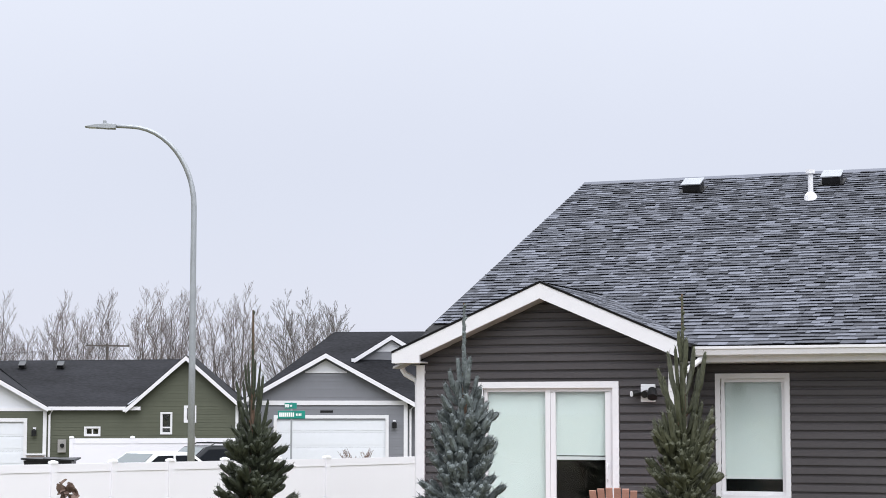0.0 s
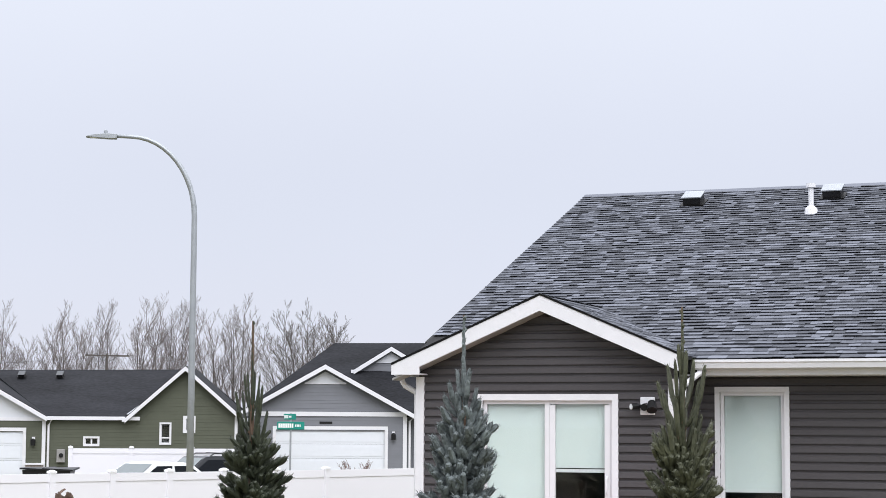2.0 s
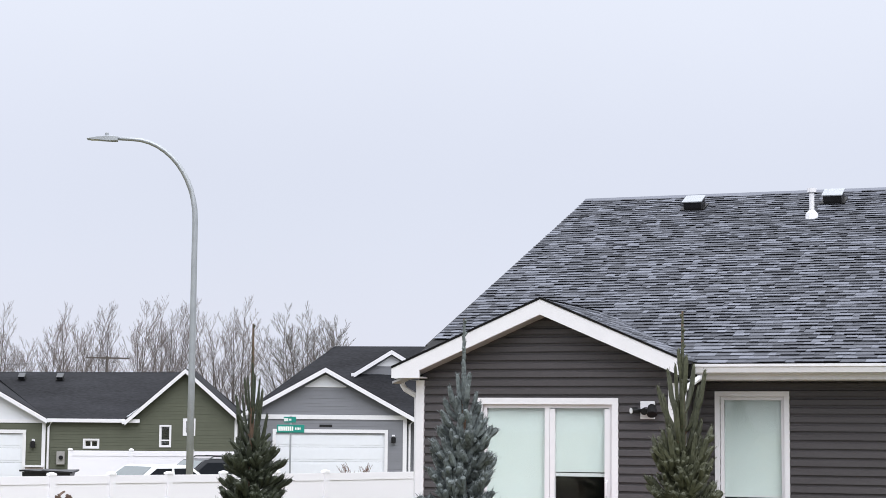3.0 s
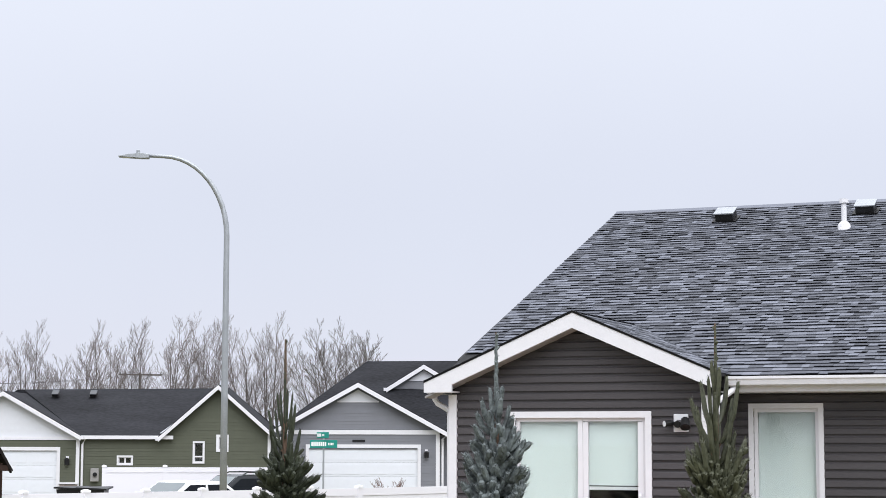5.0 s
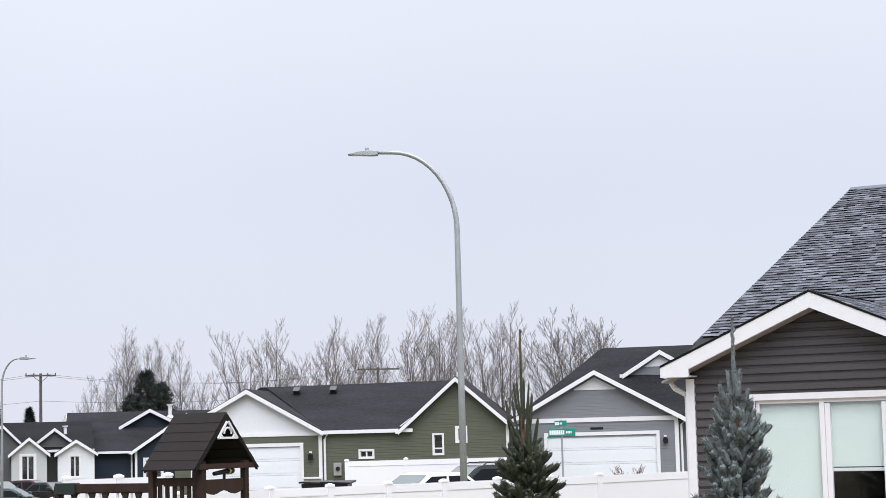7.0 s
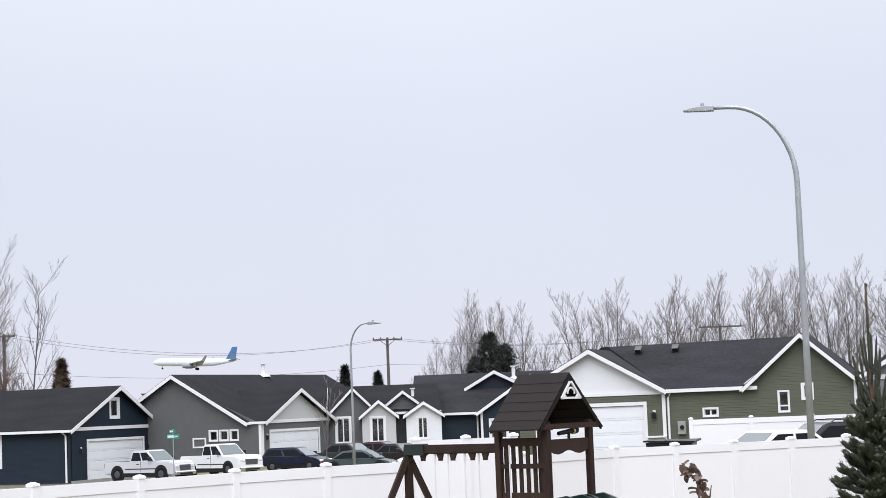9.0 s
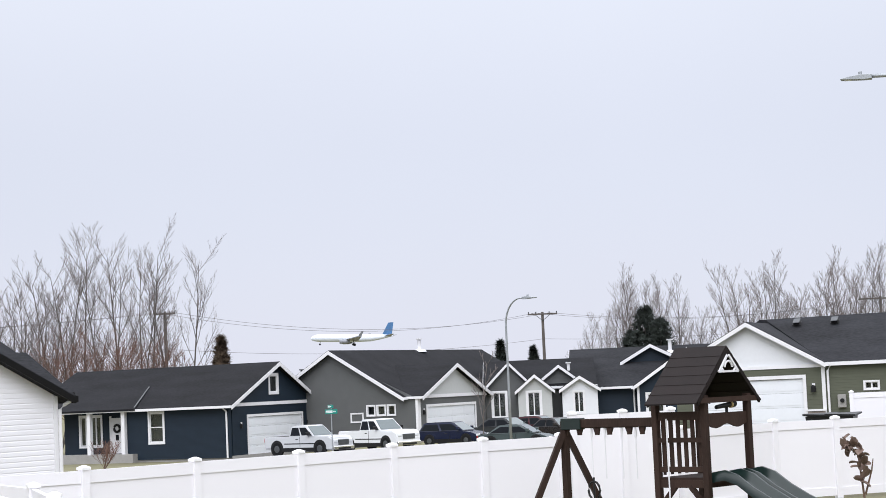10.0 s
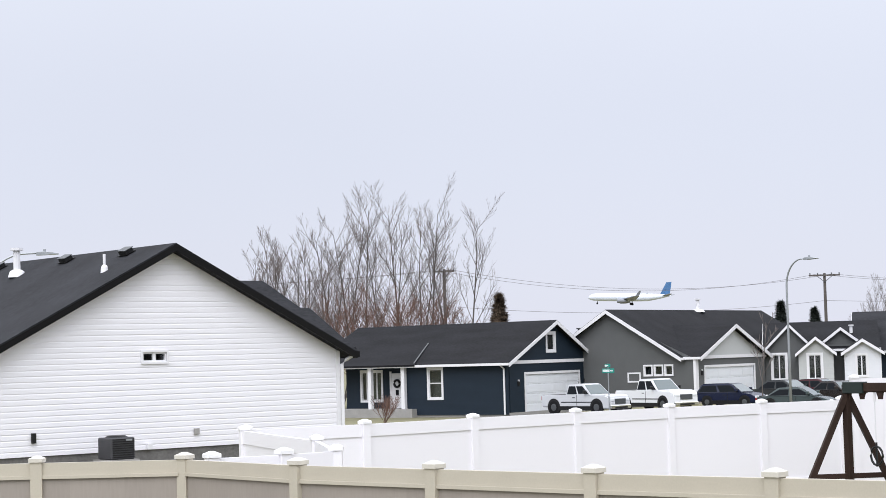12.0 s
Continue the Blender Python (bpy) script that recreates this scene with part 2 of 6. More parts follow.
def beam(bm, a, b, w, d):
    """A square bar from a to b."""
    a, b = Vector(a), Vector(b)
    t = (b - a).normalized()
    s = t.cross(Vector((0, 0, 1)))
    s = Vector((1, 0, 0)) if s.length < 0.05 else s.normalized()
    u = s.cross(t)
    vs = [bm.verts.new(p + s * i * w / 2 + u * j * d / 2) for p in (a, b) for i, j in ((-1, -1), (1, -1), (1, 1), (-1, 1))]
    for q in ((3, 2, 1, 0), (4, 5, 6, 7), (0, 1, 5, 4), (1, 2, 6, 5), (2, 3, 7, 6), (3, 0, 4, 7)):
        bm.faces.new([vs[i] for i in q])
    return bm


def beamed(a, b, w, d):
    return beam(bmesh.new(), a, b, w, d)


# ---- walls with lapped siding and real openings ----
def spans(x0, x1, holes, za, zb):
    """What is left of x0..x1 where the openings overlap the course za..zb."""
    out = [(x0, x1)]
    zm = (za + zb) / 2
    for h0, h1, hz0, hz1 in holes:
        if hz0 < zm < hz1:
            out = [s for a, b in out for s in ((a, min(b, h0)), (max(a, h1), b)) if s[1] - s[0] > 0.02]
    return out


def board(bm, axis, q, s, a, b, za, zb, lap, cove=0.0):
    """One course of siding on the wall at q; s is the way out of the wall. a and b are (bottom, top) ends.
    cove: share of the course that is set back in a groove at its top."""
    def p(u, out, z):
        return (u, q + s * out, z) if axis == "y" else (q + s * out, u, z)
    a0, a1 = a
    b0, b1 = b
    prof = [(0.0, 0.0), (lap, 0.0), (lap * 0.25, 1.0), (0.0, 1.0)]
    if cove:
        prof = [(0.0, 0.0), (lap, 0.0), (lap * 0.85, 1 - cove), (lap * 0.18, 1 - cove * 0.62), (lap * 0.1, 1.0), (0.0, 1.0)]
    ends = []
    for e0, e1 in ((a0, a1), (b0, b1)):
        ends.append([bm.verts.new(p(e0 + (e1 - e0) * t, o, za + (zb - za) * t)) for o, t in prof])
    lo, hi = ends
    for k in range(len(prof) - 1):
        bm.faces.new((lo[k], hi[k], hi[k + 1], lo[k + 1]))
    bm.faces.new(lo[::-1])
    bm.faces.new(hi)


def siding(parent, axis, q, s, outline, course, material, holes=(), lap=0.018, back=None, single=False, thick=0.14, name="wall", cove=0.0):
    """A wall whose upper edge is given by outline (list of (u, z) from its one end to the other, base z first): a core behind and lapped courses before it."""
    base, ends = outline[0], outline[1:]
    u0, u1 = ends[0][0], ends[-1][0]

    def reach(z):
        lo = hi = None
        for (ua, za), (ub, zb) in zip(ends, ends[1:]):
            if min(za, zb) <= z <= max(za, zb) and za != zb:
                u = ua + (ub - ua) * (z - za) / (zb - za)
                if zb > za:
                    lo = u
                else:
                    hi = u
        return (u0 if z <= ends[0][1] else lo if lo is not None else u0, u1 if z <= ends[-1][1] else hi if hi is not None else u1)
    top = max(z for _, z in ends)
    core = bmesh.new()
    steps = sorted({base, top, *[z for _, z in ends], *[z for h in holes for z in h[2:] if base < z < top]})
    for za, zb in zip(steps, steps[1:]):
        l0, r0 = reach(za + 1e-4)
        l1, r1 = reach(zb - 1e-4)
        for x0, x1 in spans(min(l0, l1), max(r0, r1), holes, za, zb):
            pts = [(max(x0, l0), za), (min(x1, r0), za), (min(x1, r1), zb), (max(x0, l1), zb)]
            if abs(pts[2][0] - pts[3][0]) < 0.01:
                pts = pts[:3]
            prism(core, pts, axis, q, q - s * thick)
    wall = part(name, core, back or material, parent)
    joined = None if single else bmesh.new()
    z = base
    while z < top - 0.02:
        zb = min(z + course, top)
        l0, r0 = reach(z)
        l1, r1 = reach(zb)
        for x0, x1 in spans(l0, r0, holes, z, zb):
            a = (x0, max(x0, l1) if x0 == l0 else x0)
            b = (x1, min(x1, r1) if x1 == r0 else x1)
            if b[1] < a[1]:
                a, b = (a[0], (a[1] + b[1]) / 2), (b[0], (a[1] + b[1]) / 2)
            if single:
                bm = bmesh.new()
                board(bm, axis, q + s * 0.002, s, a, b, z, zb, lap, cove)
                part("siding_board", bm, material, wall)
            else:
                board(joined, axis, q + s * 0.002, s, a, b, z, zb, lap, cove)
        z = zb
    if joined:
        tagged(part("siding", joined, material, wall), kind="stuff")
    return wall


def window(parent, axis, q, s, u0, u1, z0, z1, trim=0.09, blind=0.0, mull=(), bars=(), back=0.35, name="window", frame_mat=None, glass_mat=None):
    """A window in an opening: casing, sash, pane, and a shallow box behind, painted dark for the unlit room. blind:
    share of the height that a shade covers.
    """
    fm = frame_mat or M_TRIM
    win = new(name)
    win.parent = parent

    def bx(bm, a, b, o0, o1, za, zb, bevel=0.0):
        y0, y1 = sorted((q + s * o0, q + s * o1))
        return box(bm, a, b, y0, y1, za, zb, bevel) if axis == "y" else box(bm, y0, y1, a, b, za, zb, bevel)
    fr = bmesh.new()
    bx(fr, u0 - trim, u1 + trim, -0.05, 0.045, z1, z1 + trim)
    bx(fr, u0 - trim, u1 + trim, -0.05, 0.05, z0 - trim, z0)
    bx(fr, u0 - trim, u0, -0.05, 0.045, z0, z1)
    bx(fr, u1, u1 + trim, -0.05, 0.045, z0, z1)
    part("frame", fr, fm, win)
    sw = min(0.05, (u1 - u0) * 0.06)
    sash = bmesh.new()
    bx(sash, u0, u1, -0.055, -0.005, z1 - sw, z1)
    bx(sash, u0, u1, -0.055, -0.005, z0, z0 + sw)
    bx(sash, u0, u0 + sw, -0.055, -0.005, z0 + sw, z1 - sw)
    bx(sash, u1 - sw, u1, -0.055, -0.005, z0 + sw, z1 - sw)
    part("sash", sash, fm, win)
    for mu, mw in mull:
        bm = bmesh.new()
        bx(bm, mu - mw / 2, mu + mw / 2, -0.05, 0.0, z0, z1)
        part("mullion", bm, fm, win)
    for zz in bars:
        bm = bmesh.new()
        bx(bm, u0, u1, -0.05, 0.0, zz - 0.03, zz + 0.03)
        part("meeting_rail", bm, fm, win)
    bm = bmesh.new()
    bx(bm, u0 + sw, u1 - sw, -0.04, -0.034, z0 + sw, z1 - sw)
    pane = part("pane", bm, glass_mat or M_GLASS, win)
    pane.visible_shadow = False
    # added box behind the pane; its dark colour stands for indoor shade
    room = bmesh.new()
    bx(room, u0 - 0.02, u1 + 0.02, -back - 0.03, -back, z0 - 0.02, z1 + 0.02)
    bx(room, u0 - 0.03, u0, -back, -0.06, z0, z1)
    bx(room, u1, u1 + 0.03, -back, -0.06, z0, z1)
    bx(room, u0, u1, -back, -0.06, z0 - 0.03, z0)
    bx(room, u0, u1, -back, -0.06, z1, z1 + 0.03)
    part("reveal", room, M_DARKROOM, win)
    if blind:
        bm = bmesh.new()
        zb = z1 - (z1 - z0) * blind
        bx(bm, u0 + 0.02, u1 - 0.02, -0.10, -0.08, zb, z1 - 0.01)
        bl = part("blind", bm, M_BLIND, win)
        bm = bmesh.new()
        bx(bm, u0 + 0.02, u1 - 0.02, -0.11, -0.075, zb - 0.03, zb)
        part("bottom_rail", bm, M_TRIM, bl)
    return win


def garage_door(parent, axis, q, s, u0, u1, z0, z1, rows=4, cols=4):
    """A sectional garage door with a white surround."""
    d = new("garage_door")
    d.parent = parent

    def bx(bm, a, b, o0, o1, za, zb, bevel=0.0):
        y0, y1 = sorted((q + s * o0, q + s * o1))
        return box(bm, a, b, y0, y1, za, zb, bevel) if axis == "y" else box(bm, y0, y1, a, b, za, zb, bevel)
    fr = bmesh.new()
    bx(fr, u0 - 0.14, u1 + 0.14, -0.02, 0.05, z1, z1 + 0.15)
    bx(fr, u0 - 0.14, u0, -0.02, 0.05, z0, z1)
    bx(fr, u1, u1 + 0.14, -0.02, 0.05, z0, z1)
    part("surround", fr, M_TRIM, d)
    h = (z1 - z0) / rows
    for i in range(rows):
        bm = bmesh.new()
        bx(bm, u0, u1, -0.08, -0.03, z0 + i * h + 0.004, z0 + (i + 1) * h - 0.004)
        w = (u1 - u0) / cols
        for k in range(cols):
            bx(bm, u0 + k * w + 0.12, u0 + (k + 1) * w - 0.12, -0.03, -0.018, z0 + i * h + 0.1, z0 + (i + 1) * h - 0.1)
        part("door_panel", bm, M_GARAGE, d)
    return d


def gable_roof(parent, axis, ridge_u, ridge_z, e0, e1, w0, w1, thick=0.16, material=None, rake=0.2, rake_front=True, rake_back=False, trim=None, eave=True, name="roof"):
    """Two slopes from a ridge; the ridge runs along the axis from w0 to w1. e0 and e1 are the eaves (u, z) on both sides."""
    material, trim = material or M_ROOFFAR, trim or M_TRIM
    roof = new(name)
    roof.parent = parent

    def p(u, w, z):
        return (w, u, z) if axis == "x" else (u, w, z)
    for (eu, ez) in (e0, e1):
        bm = slab(bmesh.new(), [p(ridge_u, w0, ridge_z), p(ridge_u, w1, ridge_z), p(eu, w1, ez), p(eu, w0, ez)], thick)
        part("slope", bm, material, roof)
        ends = ([w0] if rake_front else []) + ([w1] if rake_back else [])
        for w in ends:
            sgn = -1 if w == min(w0, w1) else 1
            bm = bmesh.new()
            a, b = w + sgn * 0.025, w - sgn * 0.02
            prism(bm, [(ridge_u, ridge_z - 0.03), (eu, ez - 0.03), (eu, ez - 0.03 - rake), (ridge_u, ridge_z - 0.03 - rake)], axis, a, b)
            part("rake_board", bm, trim, roof)
        if eave:
            out = 1 if eu > ridge_u else -1
            bm = bmesh.new()
            y0, y1 = sorted((eu, eu + out * 0.12))
            if axis == "x":
                box(bm, min(w0, w1), max(w0, w1), y0, y1, ez - 0.17, ez - 0.02)
            else:
                box(bm, y0, y1, min(w0, w1), max(w0, w1), ez - 0.17, ez - 0.02)
            part("gutter", bm, trim, roof)
    return roof


def ground_z(x, y):
    """The ground falls off a little beyond the fences, towards the far street."""
    def st(v):
        v = max(0.0, min(1.0, v))
        return v * v * (3 - 2 * v)
    return -(0.7 * st((-x - 18) / 16) + 0.45 * st((-x - 49) / 6)) * st((y - 46) / 26)


# ---- ground, street ----
def make_ground():
    xs = [-3000, -900, -300, -160, -120] + list(range(-100, 61, 4)) + [80, 120, 200, 400, 900, 3000]
    ys = [-3000, -600, -150, -40, -10] + list(range(0, 141, 4)) + [160, 200, 300, 600, 1200, 3000]
    bm = bmesh.new()
    g = [[bm.verts.new((x, y, ground_z(x, y))) for x in xs] for y in ys]
    for j in range(len(ys) - 1):
        for i in range(len(xs) - 1):
            bm.faces.new((g[j][i], g[j][i + 1], g[j + 1][i + 1], g[j + 1][i]))
    tagged(part("ground", bm, M_GRASS, smooth=True), "dry winter lawn reaching the horizon", "ground", kind="structure")


def strip(name, pts, width, material, lift, label):
    bm = bmesh.new()
    prev = None
    pts = [Vector((*p, 0)) for p in pts]
    dense = [a.lerp(b, k / 12) for a, b in zip(pts, pts[1:]) for k in range(12)] + [pts[-1]]
    for i, p in enumerate(dense):
        d = (dense[min(i + 1, len(dense) - 1)] - dense[max(i - 1, 0)]).normalized()
        s = Vector((-d.y, d.x, 0)) * width / 2
        row = [bm.verts.new((q.x, q.y, ground_z(q.x, q.y) + lift)) for q in (p - s, p + s)]
        if prev:
            bm.faces.new((prev[0], row[0], row[1], prev[1]))
        prev = row
    tagged(part(name, bm, material), label, "road", kind="structure")


make_ground()
strip("road", [(-70, 74), (-45, 86), (-25, 62), (-4, 66), (30, 72)], 10, M_ASPHALT, 0.03, "worn grey asphalt residential street")


# ---- vinyl fences ----
def fence_post(fence, p, h, w, material, cap_mat, rz):
    post = part("post", boxed(-w / 2, w / 2, -w / 2, w / 2, 0, h - 0.06), material, fence)
    post.location, post.rotation_euler = p, (0, 0, rz)
    bm = bmesh.new()
    c = w / 2 + 0.014
    box(bm, -c, c, -c, c, h - 0.07, h - 0.03)
    lo = [bm.verts.new(v) for v in ((-c, -c, h - 0.03), (c, -c, h - 0.03), (c, c, h - 0.03), (-c, c, h - 0.03))]
    hi = [bm.verts.new(v) for v in ((-0.02, -0.02, h), (0.02, -0.02, h), (0.02, 0.02, h), (-0.02, 0.02, h))]
    for i in range(4):
        bm.faces.new((lo[i], lo[(i + 1) % 4], hi[(i + 1) % 4], hi[i]))
    bm.faces.new(hi)
    part("post_cap", bm, cap_mat, post)


def vinyl_fence(name, pts, label, h=1.70, w=0.13, material=None, cap_mat=None, infill=None, rail=0.17, board_w=0.17, extra=None, proud=False):
    material, cap_mat, infill = material or M_VINYL, cap_mat or M_VINYL_CAP, infill or material or M_VINYL
    o = Vector((*pts[0], ground_z(*pts[0])))
    fence = thing(name, Matrix.Translation(o), label, "fence")
    loc = [Vector((x - o.x, y - o.y, 0)) for x, y in pts]
    for i, p in enumerate(loc):
        d = loc[min(i + 1, len(loc) - 1)] - loc[max(i - 1, 0)]
        fence_post(fence, p, h, w, material, cap_mat, math.atan2(d.y, d.x))
    shared, widths = {}, {}
    for a, b in zip(loc, loc[1:]):
        d = b - a
        L, ang = d.length, math.atan2(d.y, d.x)
        top = h - 0.08
        for nm, z0, z1 in (("top_rail", top - rail, top), ("bottom_rail", 0.05, 0.05 + rail)):
            bm = boxed(w / 2, L - w / 2, -0.03, 0.03, z0, z1)
            if proud:
                box(bm, w / 2, L - w / 2, -0.045, 0.045, z0, z0 + 0.035)
            r = part(nm, bm, material, fence)
            r.location, r.rotation_euler = a, (0, 0, ang)
        n = max(2, round((L - w) / board_w))
        bw = (L - w) / n
        key = round(bw, 2)
        for k in range(n):
            if key not in shared:
                widths[key] = bw
                shared[key] = part("board", boxed(0.0, bw, -0.014, 0.014, 0.2, top - rail + 0.01), infill, fence)
                ob = shared[key]
            else:
                ob = new("board", shared[key].data)
                ob.parent = fence
            q = a + d.normalized() * (w / 2 + k * bw)
            ob.location, ob.rotation_euler = q, (0, 0, ang)
            ob.scale = (bw / widths[key], 1, 1)
    return fence


def along(a, b, n):
    return [(a[0] + (b[0] - a[0]) * k / n, a[1] + (b[1] - a[1]) * k / n) for k in range(n + 1)]


# ---- pines, spruces, bare trees ----
def needle_tuft(verts, faces, a, b, r, n, rng, flat=0.6):
    """Needles set round a shoot from a to b."""
    a, b = np.array(a), np.array(b)
    d = b - a
    L = np.linalg.norm(d)
    d = d / L
    s = np.cross(d, (0.3, 0.2, 0.93))
    s = s / np.linalg.norm(s)
    u = np.cross(d, s)
    for _ in range(n):
        t = rng.random()
        th = rng.random() * 6.283
        side = math.cos(th) * s + math.sin(th) * u
        p = a + d * L * t
        ln = r * (0.75 + 0.5 * rng.random()) * (1.0 - 0.25 * t)
        tip = p + (side * 0.8 + d * flat) * ln
        wv = np.cross(side, d) * ln * 0.075
        i = len(verts)
        verts.extend((p - wv, p + wv, tip))
        faces.append((i, i + 1, i + 2))


def mesh_part(name, verts, faces, material, parent, label="", stuff=False, smooth=False):
    me = bpy.data.meshes.new(name)
    me.from_pydata([tuple(v) for v in verts], [], faces)
    me.materials.append(material)
    if smooth:
        for p in me.polygons:
            p.use_smooth = True
    ob = new(name, me)
    ob.parent = parent
    if label:
        tagged(ob, label=label)
    if stuff:
        tagged(ob, kind="stuff")
    return ob


def brush(verts, faces, pts, r, rng, dens=260):
    """A shoot as a thick bottle brush along a curve: a rounded core, and short needles that lean towards its tip."""
    pts = [Vector(p) for p in pts]
    n = 6
    base = len(verts)
    cuts = ((0.0, 0.5), (0.15, 0.72), (0.5, 0.76), (0.8, 0.7), (0.94, 0.5), (1.0, 0.08))
    seg = [(b - a).length for a, b in zip(pts, pts[1:])]
    L = sum(seg)

    def at(t):
        w = t * L
        for a, b, g in zip(pts, pts[1:], seg):
            if w <= g + 1e-6:
                return a + (b - a) * (w / g), (b - a) / g
            w -= g
        return pts[-1], (pts[-1] - pts[-2]) / seg[-1]

    def sides(d):
        s = d.cross(Vector((0.31, 0.92, 0.22))).normalized()
        return s, d.cross(s)
    for t, k in cuts:
        p, d = at(t)
        s, u = sides(d)
        for q in range(n):
            th = 6.283 * q / n
            verts.append(p + (math.cos(th) * s + math.sin(th) * u) * r * k * rng.uniform(0.85, 1.15))
    for i in range(len(cuts) - 1):
        for q in range(n):
            faces.append((base + i * n + q, base + i * n + (q + 1) % n, base + (i + 1) * n + (q + 1) % n, base + (i + 1) * n + q))
    for _ in range(int(dens * L) + 6):
        p, d = at(rng.random())
        s, u = sides(d)
        th = rng.random() * 6.283
        side = math.cos(th) * s + math.sin(th) * u
        tip = p + side * r * rng.uniform(0.85, 1.2) + d * r * rng.uniform(0.5, 1.1)
        wv = side.cross(d) * (r * 0.09)
        i = len(verts)
        verts.extend((p + side * r * 0.5 - wv, p + side * r * 0.5 + wv, tip))
        faces.append((i, i + 1, i + 2))


def spruce(base, height, needles, label, seed, lead, leader_r, rod, shoot, shape, group="young spruces beside the house"):
    """A narrow young spruce: a leader on top, whorls of shoots below it.
    shape: rows (distance below the tip, reach, rise, fingers) between which the whorls change;
    rod and shoot are the radii of the shoots at the top and lower down."""
    rng = random.Random(seed)
    tree = thing("spruce_tree", Matrix.Translation(base), label, "tree", group)
    part("trunk", tubed([(0, 0, 0), (0.01, 0, height * 0.5), (0, 0.01, height - lead), (0, 0, height)], [0.05, 0.035, 0.02, 0.011], 7), M_STEM, tree)
    verts, faces = [], []
    # the leader: tight buds and short needles
    z = height - lead
    while z < height - 0.03:
        e = min(z + rng.uniform(0.07, 0.13), height)
        k = leader_r * (1.25 - 0.7 * (z - height + lead) / lead)
        brush(verts, faces, [(0, 0, z), (rng.uniform(-0.006, 0.006), rng.uniform(-0.006, 0.006), e)], k, rng, 300)
        z = e - 0.02
    for q in range(4):
        zz = height - lead * rng.uniform(0.0, 0.5)
        th = rng.random() * 6.28
        brush(verts, faces, [(0, 0, zz - 0.03), (0.03 * math.cos(th), 0.03 * math.sin(th), zz + 0.01)], leader_r * 0.8, rng)
    wood = bmesh.new()
    below = shape[0][0]
    while below < height - 0.25:
        for r0, r1 in zip(shape, shape[1:]):
            if r0[0] <= below < r1[0]:
                t = (below - r0[0]) / (r1[0] - r0[0])
                reach, rise, fing = (r0[c] + (r1[c] - r0[c]) * t for c in (1, 2, 3))
                break
        else:
            reach, rise, fing = shape[-1][1:]
        thick = rod + (shoot - rod) * min(1.0, (below - shape[0][0]) / 0.8)
        n = 4 if below < shape[2][0] else 7
        ph = rng.random() * 6.28
        for k in range(n):
            th = ph + 6.283 * k / n + rng.uniform(-0.35, 0.35)
            out = reach * rng.uniform(0.5, 1.2)
            up = rise * rng.uniform(0.7, 1.15)
            side = Vector((math.cos(th), math.sin(th), 0))
            a = Vector((0, 0, height - below - up + rng.uniform(-0.05, 0.05)))
            m = a + side * out * 0.66 + Vector((0, 0, up * 0.34))
            b = a + side * out + Vector((0, 0, up))
            tube(wood, [a, m, b], [0.012, 0.008, 0.003], 3, cap=False)
            brush(verts, faces, [a.lerp(m, 0.3), m, b], thick * rng.uniform(0.85, 1.12), rng)
            d = (b - m).normalized()
            for f in range(int(fing + rng.random())):
                t = rng.uniform(0.25, 0.95)
                p = a.lerp(m, 0.4 + t * 0.6) if t < 0.5 else m.lerp(b, (t - 0.5) * 1.2)
                sg = rng.choice((-1, 1))
                w = (Vector((-side.y * sg, side.x * sg, 0)) * rng.uniform(0.5, 1.0) + side * rng.uniform(0.0, 0.6) + d * 1.1).normalized()
                e = p + w * rng.uniform(0.10, 0.19)
                brush(verts, faces, [p, p.lerp(e, 0.5) - Vector((0, 0, 0.012)), e], thick * rng.uniform(0.75, 1.0), rng)
        below += rng.uniform(0.13, 0.19) if below < shape[2][0] else rng.uniform(0.07, 0.10) if below < 2.4 else 0.25
    part("branch_wood", wood, M_STEM, tree)
    mesh_part("needles", verts, faces, needles, tree, stuff=True)
    return tree


def stick(verts, faces, pts, radii):
    """A thin three-sided tapering stick through points."""
    base = len(verts)
    n = len(pts)
    for i, (p, r) in enumerate(zip(pts, radii)):
        q = pts[min(i + 1, n - 1)]
        o = pts[max(i - 1, 0)]
        dx, dy = q[0] - o[0], q[1] - o[1]
        dz = q[2] - o[2]
        L = math.sqrt(dx * dx + dy * dy + dz * dz) or 1.0
        for k in range(3):
            a = 2.0944 * k
            c, s = math.cos(a) * r, math.sin(a) * r
            verts.append((p[0] + c * (1 - abs(dx / L) * 0.5), p[1] + s * (1 - abs(dy / L) * 0.5), p[2] - (c * dx + s * dy) / L * 0.7))
    for i in range(n - 1):
        for k in range(3):
            faces.append((base + 3 * i + k, base + 3 * i + (k + 1) % 3, base + 3 * i + 3 + (k + 1) % 3, base + 3 * i + 3 + k))


